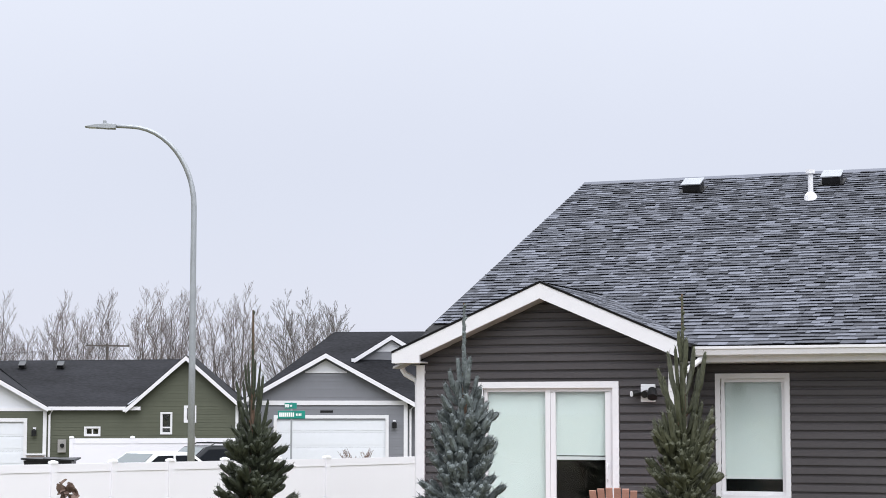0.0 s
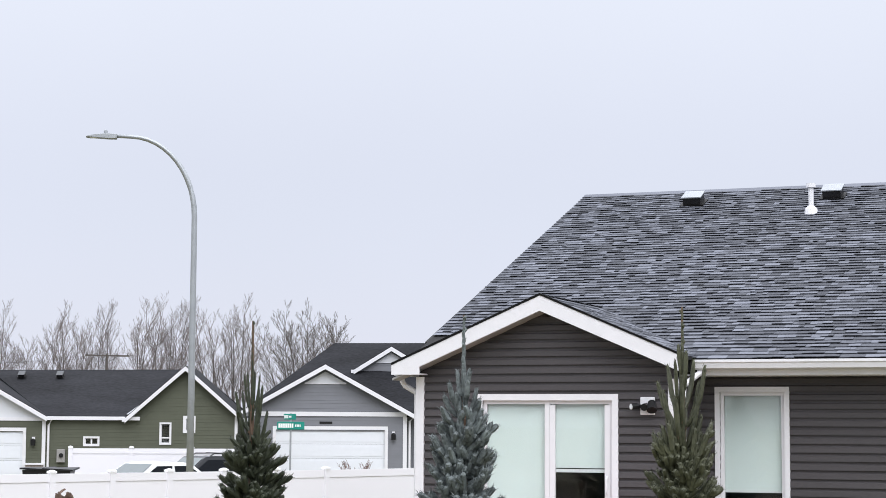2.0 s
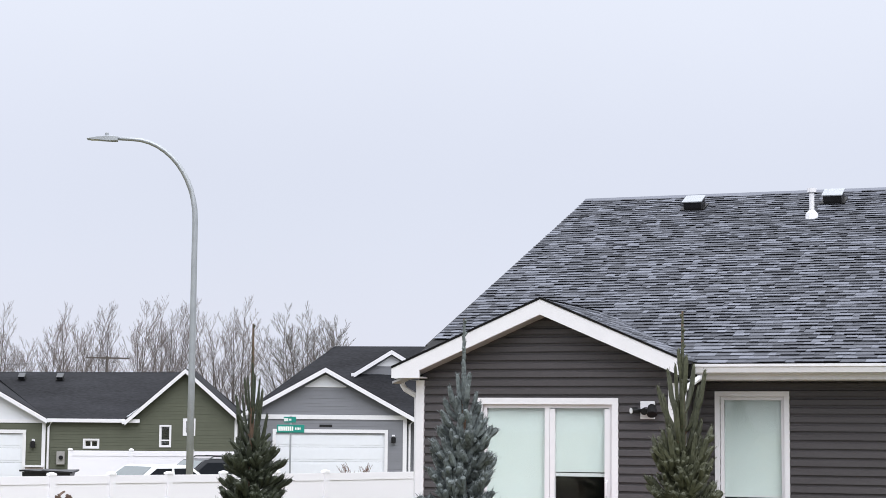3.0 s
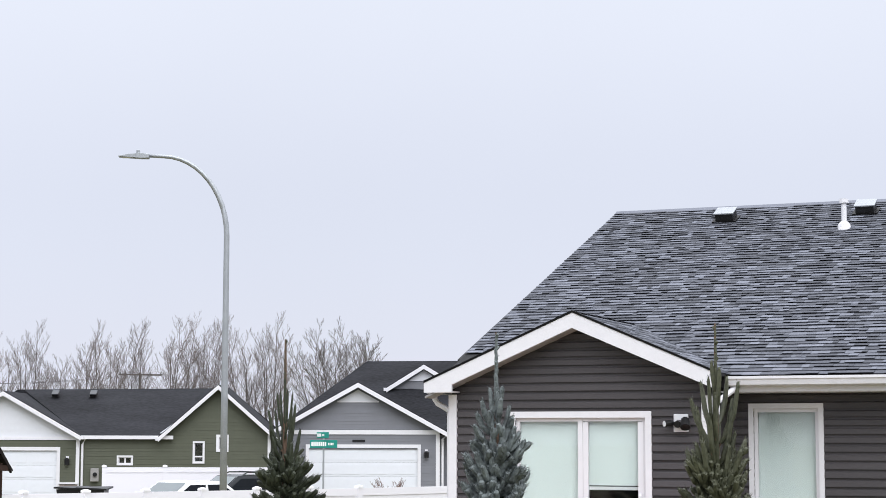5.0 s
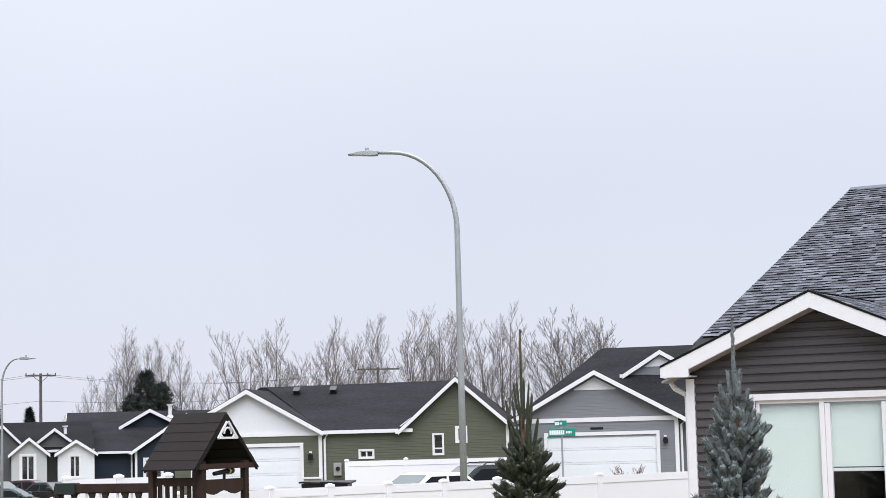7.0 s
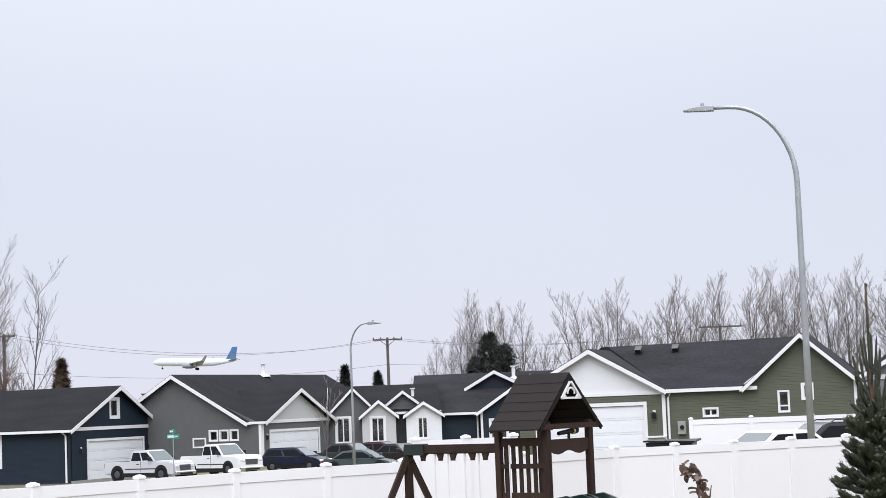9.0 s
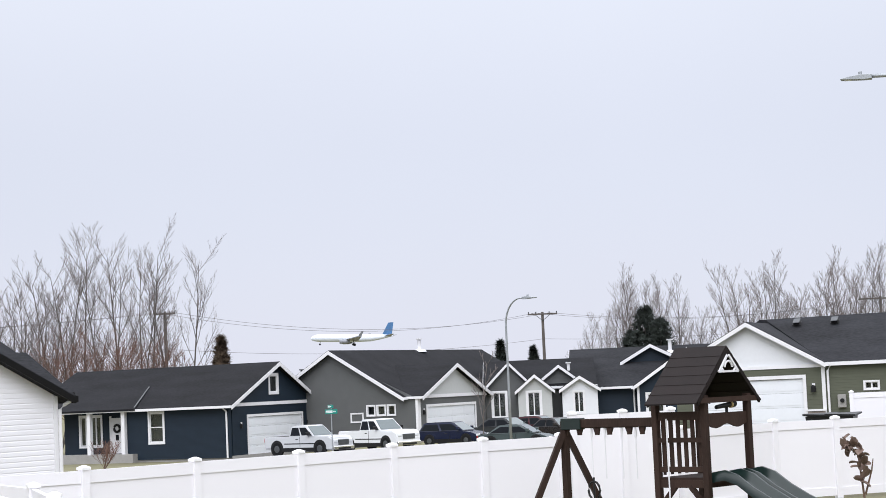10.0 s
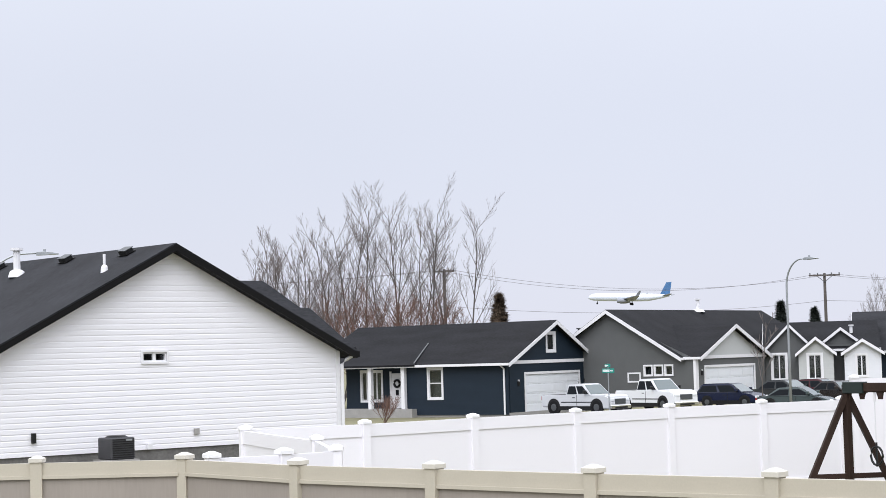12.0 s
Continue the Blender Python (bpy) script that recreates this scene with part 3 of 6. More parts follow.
def limb(wood, twigs, p, d, L, r, depth, rng, up, spread, kids, tip):
    """A limb with forks along it that turn upwards and end in fine twigs."""
    pts, dirs = [p], [d]
    n = 4
    for i in range(n):
        d = (d[0] * 0.97 + rng.uniform(-0.07, 0.07), d[1] * 0.97 + rng.uniform(-0.07, 0.07), d[2] + up * 0.25)
        m = math.sqrt(d[0] ** 2 + d[1] ** 2 + d[2] ** 2)
        d = (d[0] / m, d[1] / m, d[2] / m)
        p = (p[0] + d[0] * L / n, p[1] + d[1] * L / n, p[2] + d[2] * L / n)
        pts.append(p)
        dirs.append(d)
    rr = [r * (1 - 0.85 * i / n) + tip * 0.35 for i in range(n + 1)]
    t = wood if r > 0.03 else twigs
    stick(t[0], t[1], pts, rr)
    if depth == 0:
        return
    for k in range(kids[depth - 1]):
        f = (0.22 if depth < 3 else 0.25) + 0.76 * (k + rng.random()) / kids[depth - 1]
        x = min(f * n, n - 0.01)
        i = int(x)
        a, b = pts[i], pts[i + 1]
        w = x - i
        q = (a[0] + (b[0] - a[0]) * w, a[1] + (b[1] - a[1]) * w, a[2] + (b[2] - a[2]) * w)
        th = rng.random() * 6.283
        sp = spread * rng.uniform(0.65, 1.35)
        e = dirs[i]
        dd = (e[0] + math.cos(th) * sp, e[1] + math.sin(th) * sp, e[2] * 0.9 + up * 0.3)
        m = math.sqrt(dd[0] ** 2 + dd[1] ** 2 + dd[2] ** 2)
        dd = (dd[0] / m, dd[1] / m, dd[2] / m)
        taper = (1.0 - 0.55 * f)
        limb(wood, twigs, q, dd, L * (0.40 if depth == 3 else 0.5) * taper * rng.uniform(0.75, 1.25), max(tip, r * 0.42 * (1.1 - 0.6 * f)), depth - 1, rng, up, spread, kids, tip)


def bare_tree(seed, height, stems, up, spread, label, kids=(5, 6, 19), twig=None, lean=0.12, tip=0.010, depth=3, group="bare trees behind the houses", radius=0.0085, dome=0.0):
    rng = random.Random(seed)
    tree = thing("bare_tree", Matrix.Identity(4), label, "tree", group)
    wood, twigs = ([], []), ([], [])
    for k in range(stems):
        th = 6.283 * k / stems + rng.random()
        ln = (lean if stems > 1 else 0.02) * rng.uniform(0.5, 1.5)
        d = (math.cos(th) * ln, math.sin(th) * ln, 1.0)
        m = math.sqrt(1 + ln * ln)
        hh = height * (1 - dome * ln) * (rng.uniform(0.84, 0.98) if k else 1.0)
        o = 0.2 * (stems > 1)
        limb(wood, twigs, (math.cos(th) * o, math.sin(th) * o, 0), (d[0] / m, d[1] / m, d[2] / m), hh, height * radius, depth, rng, up, spread, kids, tip)
    mesh_part("trunk", wood[0], wood[1], M_BARK, tree)
    mesh_part("crown", twigs[0], twigs[1], twig or M_TWIG, tree, stuff=True)
    return tree


def far_conifer(base, height, width, needles, label, seed, power=0.7):
    rng = random.Random(seed)
    tree = thing("conifer_tree", Matrix.Translation(base), label, "tree", "dark conifers behind the houses")
    part("trunk", tubed([(0, 0, 0), (0, 0, height)], [0.18, 0.03], 6), M_BARK, tree)
    verts, faces = [], []
    for k in range(520):
        t = rng.random() ** 0.8
        z = height * (0.06 + 0.94 * t)
        out = width * (1 - t) ** power * rng.uniform(0.35, 1.1) + 0.1
        th = rng.random() * 6.283
        c = (math.cos(th) * out * 0.5, math.sin(th) * out * 0.5, z)
        e = (math.cos(th) * out, math.sin(th) * out, z + 0.35 * rng.uniform(-0.3, 1))
        needle_tuft(verts, faces, c, e, height * 0.07, 16, rng, 0.5)
    mesh_part("crown", verts, faces, needles, tree, stuff=True)
    return tree


# ---- the charcoal house ----
def roof_vent(parent, x, y, z, slope, w=0.42, lid=None):
    v = new("roof_vent")
    v.parent = parent
    v.location = (x, y, z)
    v.rotation_euler = (math.atan(slope), 0, 0)
    part("base", boxed(-w / 2 - 0.06, w / 2 + 0.06, -0.26, 0.26, 0, 0.02), M_BLACKTRIM, v)
    bm = bmesh.new()
    prism(bm, [(-0.2, 0.0), (0.22, 0.0), (0.22, 0.15), (-0.2, 0.15)], "x", -w / 2, w / 2)
    part("hood", bm, M_BLACK, v)
    part("lid", slab(bmesh.new(), [(-w / 2 - 0.02, -0.23, 0.17), (w / 2 + 0.02, -0.23, 0.17), (w / 2 + 0.02, 0.25, 0.19), (-w / 2 - 0.02, 0.25, 0.19)], 0.02), lid or M_DARKSTEEL, v)
    return v


def vent_pipe(parent, x, y, z, h, r=0.045, cap=True, base=0.16, material=None):
    v = new("vent_pipe")
    v.parent = parent
    v.location = (x, y, z)
    bm = tubed([(0, 0, -0.1), (0, 0, 0.05), (0, 0, 0.1)], [base, base * 0.8, r * 1.3], 12)
    part("flashing", bm, M_TRIM, v)
    part("pipe", tubed([(0, 0, 0), (0, 0, h)], r, 10), material or M_TRIM, v)
    if cap:
        part("cap", tubed([(0, 0, h), (0, 0, h + 0.07)], r * 1.8, 10), material or M_TRIM, v)
    return v


def shingles(parent, y0, z0, y1, z1, x_lo, x_hi, seed, exposure=0.143):
    """Courses of laminated shingles up a slope: tabs of uneven width, each with a lower edge that stands off the course below.
    x_lo and x_hi give the left and right end of the slope at a share of its height."""
    rng = random.Random(seed)
    verts, faces = [], []
    L = math.hypot(y1 - y0, z1 - z0)
    ty, tz = (y1 - y0) / L, (z1 - z0) / L
    ny, nz = -tz, ty
    n = int(L / exposure)
    for i in range(n):
        s0, s1 = i * exposure, (i + 1) * exposure + 0.03
        xa, xb = x_lo(i / n), x_hi(i / n)
        x = xa
        while x < xb:
            e = min(x + rng.choice((0.07, 0.10, 0.13, 0.16, 0.20, 0.25)), xb)
            th = rng.choice((0.020, 0.024, 0.028, 0.034))
            drop = rng.choice((0.0, 0.0, 0.006, 0.014))
            k = len(verts)
            for xx, q, t in ((x, s0 - drop, th), (e, s0 - drop, th), (e, s1, 0.006), (x, s1, 0.006), (x, s0 - drop + 0.003, th - 0.009), (e, s0 - drop + 0.003, th - 0.009), (e, s1, 0.0), (x, s1, 0.0)):
                verts.append((xx, y0 + ty * q + ny * t, z0 + tz * q + nz * t))
            faces += [(k, k + 1, k + 2, k + 3), (k + 4, k + 5, k + 1, k), (k + 4, k, k + 3, k + 7), (k + 5, k + 6, k + 2, k + 1), (k + 4, k + 7, k + 6, k + 5)]
            x = e + 0.002
    return mesh_part("shingle_course", verts, faces, M_ROOFNEAR, parent, stuff=True)


def charcoal_house():
    h = thing("charcoal_house", pose(-0.34, 26.40, 0, 0, 0, -21.4), "charcoal vinyl-sided house with white trim and a dark shingle roof", "house")
    c = 0.118
    # walls
    gable_holes = [(0.965, 2.835, 0.85, 3.01)]
    siding(h, "y", 0.0, -1, [0.55, (0.0, 3.42), (1.905, 4.235), (3.70, 3.47)], c, M_DARKSIDE, gable_holes, back=M_DARKBACK, single=True, lap=0.034, cove=0.42)
    siding(h, "y", 0.95, -1, [0.55, (3.70, 3.36), (11.0, 3.36)], c, M_DARKSIDE, [(4.10, 4.99, 1.55, 3.14)], back=M_DARKBACK, single=True, lap=0.034, cove=0.42)
    siding(h, "x", 3.70, 1, [0.55, (0.0, 3.33), (0.95, 3.33)], c, M_DARKSIDE, back=M_DARKBACK)
    siding(h, "x", 0.0, -1, [0.55, (0.0, 3.33), (1.2, 3.33), (9.3, 6.9), (17.4, 3.36)], c, M_DARKSIDE, back=M_DARKBACK)
    part("wall", boxed(0.15, 11.0, 17.26, 17.4, 0.55, 3.36), M_DARKBACK, h)
    part("wall", boxed(10.86, 11.0, 1.1, 17.2, 0.55, 3.36), M_DARKBACK, h)
    part("foundation", boxed(0.02, 10.98, 1.0, 17.3, -0.2, 0.55), M_FOUND, h)
    part("foundation", boxed(0.02, 3.68, 0.02, 1.0, -0.2, 0.55), M_FOUND, h)
    # corner boards
    part("corner_board", boxed(-0.03, 0.09, -0.055, 0.0, 0.5, 3.34), M_TRIM, h)
    part("corner_board", boxed(-0.03, 0.0, 0.0, 0.1, 0.5, 3.34), M_TRIM, h)
    part("corner_board", boxed(3.62, 3.73, -0.055, 0.0, 0.5, 3.3), M_TRIM, h)
    part("corner_board", boxed(3.70, 3.735, 0.0, 0.1, 0.5, 3.3), M_TRIM, h)
    # main roof
    sl = (7.02 - 3.57) / (9.31 - 0.45)
    roof = new("roof")
    roof.parent = h
    part("deck", slab(bmesh.new(), [(-0.4, 0.45, 3.57), (11.4, 0.45, 3.57), (11.4, 9.31, 7.02), (-0.4, 9.31, 7.02)], 0.16), M_ROOFBASE, roof)
    part("deck", slab(bmesh.new(), [(-0.4, 18.1, 3.57), (-0.4, 9.31, 7.02), (11.4, 9.31, 7.02), (11.4, 18.1, 3.57)], 0.16), M_ROOFBASE, roof)

    def left(t):
        y = 0.45 + t * 8.86
        return -0.4 if y > 1.4 else 3.0
    shingles(roof, 0.45, 3.575, 9.31, 7.025, left, lambda t: 11.4, 3)
    part("ridge_cap", prism(bmesh.new(), [(9.14, 6.965), (9.31, 7.055), (9.48, 6.965)], "x", -0.41, 11.4), M_ROOFNEAR, roof)
    part("rake_board", prism(bmesh.new(), [(1.3, 3.90), (9.31, 7.0), (9.31, 6.82), (1.3, 3.72)], "x", -0.44, -0.40), M_BLACKTRIM, roof)
    # the front gable's roof
    g = new("roof")
    g.parent = h
    back = 2.95
    gx, gz, pitch = 1.905, 4.44, 0.427
    for side, eu in ((-1, -0.29), (1, 3.832)):
        drop = abs(eu - gx) * pitch
        part("deck", slab(bmesh.new(), [(gx, -0.30, gz), (gx, back, gz), (eu, back, gz - drop), (eu, -0.30, gz - drop)], 0.05), M_ROOFBASE, g)
        part("drip_edge", prism(bmesh.new(), [(gx, gz + 0.03), (eu, gz + 0.03 - drop), (eu, gz - drop), (gx, gz)], "y", -0.35, -0.30), M_BLACKTRIM, g)
        if side < 0:
            edge = [(gx, gz - 0.003), (eu, gz - 0.003 - drop), (eu, 3.365), (0.13, 3.365), (0.13, 3.472), (gx, 4.23)]
            part("eave_return", boxed(eu, 0.13, -0.30, -0.02, 3.365, 3.385), M_TRIM, g)
        else:
            edge = [(gx, gz - 0.003), (eu, gz - 0.003 - drop), (eu, 3.40), (gx, 4.225)]
        part("rake_board", prism(bmesh.new(), edge, "y", -0.34, -0.30), M_TRIM, g)
        # the underside's shade is put into this soffit's grey
        part("soffit", prism(bmesh.new(), [(gx, 4.255), (eu, 4.255 - drop), (eu, 4.225 - drop), (gx, 4.225)], "y", -0.30, 0.0), M_SOFFITSHADE, g)
        verts, faces = [], []
        rng = random.Random(9 + side)
        L = math.hypot(eu - gx, drop)
        for i in range(int(L / 0.14)):
            y = -0.34
            while y < back:
                w = rng.choice((0.13, 0.2, 0.26, 0.32))
                e = min(y + w, back)
                s0, s1 = L - i * 0.14 + 0.01, max(0, L - (i + 1) * 0.14 - 0.02)
                t = rng.choice((0.03, 0.032, 0.041))
                k = len(verts)
                for s, yy, tt in ((s0, y, t), (s0, e, t), (s1, e, 0.022), (s1, y, 0.022), (s0, y, 0.0), (s0, e, 0.0)):
                    verts.append((gx + (eu - gx) * s / L, yy, gz - drop * s / L + tt))
                faces += [(k, k + 1, k + 2, k + 3), (k + 4, k + 5, k + 1, k), (k + 4, k, k + 3)]
                y = e + 0.002
        mesh_part("shingle_course", verts, faces, M_ROOFNEAR, g, stuff=True)
    # gutters and downspouts
    gut = new("gutter")
    gut.parent = h
    prof = [(0.44, 3.565), (0.27, 3.565), (0.27, 3.53), (0.285, 3.515), (0.30, 3.45), (0.34, 3.43), (0.44, 3.43)]
    part("trough", prism(bmesh.new(), prof, "x", 3.9, 11.4), M_TRIM, gut)
    part("fascia", boxed(3.9, 11.4, 0.44, 0.47, 3.36, 3.55), M_TRIM, gut)
    part("soffit", boxed(3.74, 11.4, 0.47, 0.94, 3.35, 3.37), M_TRIM, gut)
    g2 = new("gutter")
    g2.parent = h
    part("trough", boxed(-0.345, -0.29, -0.1, 2.8, 3.36, 3.48), M_TRIM, g2)
    part("downspout", tubed([(-0.27, 0.02, 3.37), (-0.27, 0.02, 3.28), (-0.23, 0.03, 3.22), (-0.08, 0.06, 3.13), (-0.06, 0.06, 3.05), (-0.06, 0.06, 0.6)], 0.04, 8), M_TRIM, g2)
    part("downspout", tubed([(4.0, 0.42, 3.43), (3.80, 0.12, 3.22), (3.80, 0.06, 3.1), (3.80, 0.06, 0.6)], 0.04, 8), M_TRIM, gut)
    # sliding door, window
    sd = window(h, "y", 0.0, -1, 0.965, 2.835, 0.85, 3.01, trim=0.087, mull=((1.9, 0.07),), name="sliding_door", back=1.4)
    bm = boxed(1.01, 1.85, 0.07, 0.085, 0.87, 2.97)
    part("blind", bm, M_BLIND, sd)
    bl = part("blind", boxed(1.95, 2.79, 0.07, 0.085, 2.09, 2.98), M_BLIND, sd)
    part("bottom_rail", boxed(1.95, 2.79, 0.06, 0.095, 2.03, 2.075), M_TRIM, bl)
    part("sash", boxed(1.94, 2.01, -0.0, 0.05, 0.9, 2.95), M_TRIM, sd)
    part("sash", boxed(2.72, 2.80, -0.0, 0.05, 0.9, 2.95), M_TRIM, sd)
    part("handle", tubed([(2.76, -0.02, 1.98), (2.76, -0.06, 1.95), (2.76, -0.06, 1.78), (2.76, -0.02, 1.75)], 0.014, 6), M_TRIM, sd)
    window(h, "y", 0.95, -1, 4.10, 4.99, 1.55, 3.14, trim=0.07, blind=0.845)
    # flood lamp
    fl = new("flood_lamp")
    fl.parent = h
    fl.location = (3.335, -0.036, 2.935)
    part("back_plate", boxed(-0.1, 0.1, -0.02, 0.015, -0.12, 0.12, bevel=0.006), M_TRIM, fl)
    part("sensor", tubed([(-0.02, -0.02, 0.0), (-0.02, -0.12, -0.02)], [0.045, 0.05], 10), M_BLACK, fl)
    part("lamp_head", tubed([(0.06, -0.03, 0.0), (0.08, -0.09, 0.03), (0.1, -0.16, -0.06)], [0.03, 0.06, 0.07], 10), M_BLACK, fl)
    part("lamp_head", tubed([(-0.08, -0.03, -0.01), (-0.13, -0.09, 0.0), (-0.19, -0.14, -0.01)], [0.025, 0.04, 0.045], 10), M_BLACK, fl)
    part("lens", tubed([(-0.19, -0.141, -0.01), (-0.195, -0.146, -0.01)], [0.042, 0.04], 10), M_LAMPGLASS, fl)
    # roof furniture
    zr = lambda y: 3.57 + (y - 0.45) * sl
    roof_vent(h, 1.93, 8.4, zr(8.4) + 0.03, sl, 0.32, M_STEEL).scale = (1, 0.8, 0.95)
    roof_vent(h, 4.42, 8.5, zr(8.5) + 0.03, sl, 0.32, M_STEEL).scale = (1, 0.8, 0.95)
    vent_pipe(h, 4.2, 7.55, zr(7.55) + 0.03, 0.42, 0.045, base=0.13)
    return h


charcoal_house()


# ---- fences ----
vinyl_fence("white_fence", [(-17.33, 22.07), (-16.42, 23.87), (-15.75, 26.0), (-14.98, 28.1), (-14.17, 30.1), (-13.16, 31.88), (-12.16, 33.3)],
            "tall white vinyl privacy fence with capped posts", rail=0.19)
vinyl_fence("white_fence", [(-12.0, 33.55), (-11.2, 34.2), (-10.45, 34.9)], "taller white vinyl fence section behind the play set", h=2.08)
vinyl_fence("white_fence", [(-10.35, 35.2)] + along((-9.18, 37.9), (-2.73, 43.61), 6) + [(-0.56, 46.16), (1.2, 48.2)], "long white vinyl privacy fence with capped posts")
vinyl_fence("white_fence", [(-17.2, 21.85), (-13.92, 19.15), (-12.08, 16.99), (-12.3, 16.32), (-12.72, 15.6)], "short white vinyl fence beside the yard corner", rail=0.19)
vinyl_fence("beige_fence", [(-15.7, 13.85), (-14.35, 14.66), (-12.93, 15.40), (-10.90, 14.68), (-9.12, 14.35), (-7.32, 14.02), (-5.6, 13.78), (-3.9, 13.5), (-2.2, 13.25)],
            "two-tone beige vinyl fence with taupe boards and capped posts", material=M_BEIGE, cap_mat=M_BEIGE_CAP, infill=M_TAUPE, w=0.125, rail=0.17, board_w=0.28, proud=True)


# ---- street lamps ----
def street_lamp(base, height, reach, label, r0=0.095, r1=0.05, ang=180):
    lamp = thing("street_lamp", Matrix.Translation(base) @ pose(0, 0, 0, 0, 0, ang - 180), label, "street lamp")
    part("base_plate", tubed([(0, 0, 0), (0, 0, 0.06)], 0.22, 12), M_STEEL, lamp)
    zb = height - reach * 0.98
    pts = [(0, 0, 0.0), (0, 0, zb * 0.5), (0, 0, zb)]
    rr = [r0, r0 * 0.86, r0 * 0.74]
    for k in range(1, 13):
        a = math.pi / 2 * k / 12
        pts.append((-reach * 0.78 * (1 - math.cos(a)), 0, zb + (height - zb) * math.sin(a)))
        rr.append(r0 * 0.74 - (r0 * 0.74 - r1) * k / 12)
    pts.append((-reach, 0, height + 0.01))
    rr.append(r1 * 0.9)
    part("pole", tubed(pts, rr, 12), M_STEEL, lamp, smooth=True)
    hd = new("lamp_head")
    hd.parent = lamp
    hd.location = (-reach, 0, height)
    bm = bmesh.new()
    prism(bm, [(0.1, -0.07), (0.1, 0.05), (-0.15, 0.07), (-0.45, 0.03), (-0.72, -0.01), (-0.72, -0.04), (-0.12, -0.07)], "y", -0.14, 0.14)
    bmesh.ops.bevel(bm, geom=bm.edges[:], offset=0.012, segments=1, affect='EDGES')
    part("housing", bm, M_STEEL, hd)
    part("photocell", tubed([(-0.2, 0, 0.06), (-0.2, 0, 0.15), (-0.2, 0, 0.17)], [0.05, 0.05, 0.03], 10), M_STEEL, hd)
    part("lens", boxed(-0.62, -0.2, -0.11, 0.11, -0.055, -0.045), M_LAMPGLASS, hd)
    return lamp


street_lamp((-6.72, 49.76, 0.0), 10.35, 2.2, "grey steel curved street lamp behind the white fence", 0.105, 0.055, 187)
street_lamp((-34.9, 88.36, -1.15), 8.1, 1.35, "grey steel curved street lamp by the far street", 0.07, 0.035, 340)
street_lamp((-50.39, 48.59, -0.3), 7.11, 2.2, "grey steel curved street lamp behind the white house", 0.06, 0.035, 44)


# ---- street name signs ----
def street_sign(base, h, label, w, big, turn):
    s = thing("street_sign", Matrix.Translation(base) @ pose(0, 0, 0, 0, 0, turn), label, "sign")
    part("post", tubed([(0, 0, 0), (0, 0, h)], 0.028, 8), M_STEEL, s)
    for z, ww, hh, rz in ((h - 0.36, w, 0.23, 8), (h - 0.1, w * 0.62, 0.17, -40)):
        b = part("blade", boxed(-ww / 2, ww / 2, -0.045, -0.03, -hh / 2, hh / 2, bevel=0.005), M_SIGN, s)
        b.location, b.rotation_euler = (0, 0, z), (0, 0, radians(rz))
        if big:
            x = -ww / 2 + 0.05 * ww
            for count, lw, tall in ((8, 0.052, 0.27), (4, 0.036, 0.15)) if ww > 0.6 else ((4, 0.07, 0.27), (3, 0.05, 0.17)):
                for _ in range(count):
                    part("lettering_bar", boxed(x, x + lw * ww, -0.05, -0.046, -hh * tall, hh * tall), M_SIGNWHITE, b)
                    x += (lw + 0.018) * ww
                x += 0.05 * ww
    return s


street_sign((-43.2, 84.7, -1.15), 3.15, "small green street name sign on a steel post", 0.62, True, 25)
street_sign((-4.47, 54.82, 0), 3.0, "green street name sign with white lettering on a steel post", 0.80, True, 0)


# ---- the far houses ----
def wall_lamp(parent, axis, q, s, u, z):
    l = new("wall_lamp")
    l.parent = parent
    l.location = (u, q + s * 0.03, z) if axis == "y" else (q + s * 0.03, u, z)
    part("plate", boxed(-0.06, 0.06, -0.03, 0.03, -0.02, 0.16), M_TRIM, l)
    part("shade", tubed([(0, s * 0.12 if axis == "y" else 0, -0.2), (0, s * 0.12 if axis == "y" else 0, 0.02), (0, s * 0.12 if axis == "y" else 0, 0.09)], [0.1, 0.11, 0.04], 8), M_BLACK, l)
    return l


def stone_base(parent, x0, x1, y, z0, z1, seed):
    rng = random.Random(seed)
    w = part("stone_veneer", boxed(x0, x1, y - 0.03, y + 0.1, z0, z1), M_CONCRETE, parent)
    z = z0
    while z < z1 - 0.03:
        hh = min(rng.uniform(0.09, 0.15), z1 - z)
        x = x0
        while x < x1 - 0.02:
            e = min(x + rng.uniform(0.18, 0.45), x1)
            part("stone", boxed(x + 0.008, e - 0.008, y - 0.06 - rng.random() * 0.02, y - 0.028, z + 0.006, z + hh - 0.006), M_STONE, w)
            x = e
        z += hh
    part("ledge", boxed(x0 - 0.03, x1 + 0.03, y - 0.1, y, z1, z1 + 0.07), M_TRIM, parent)


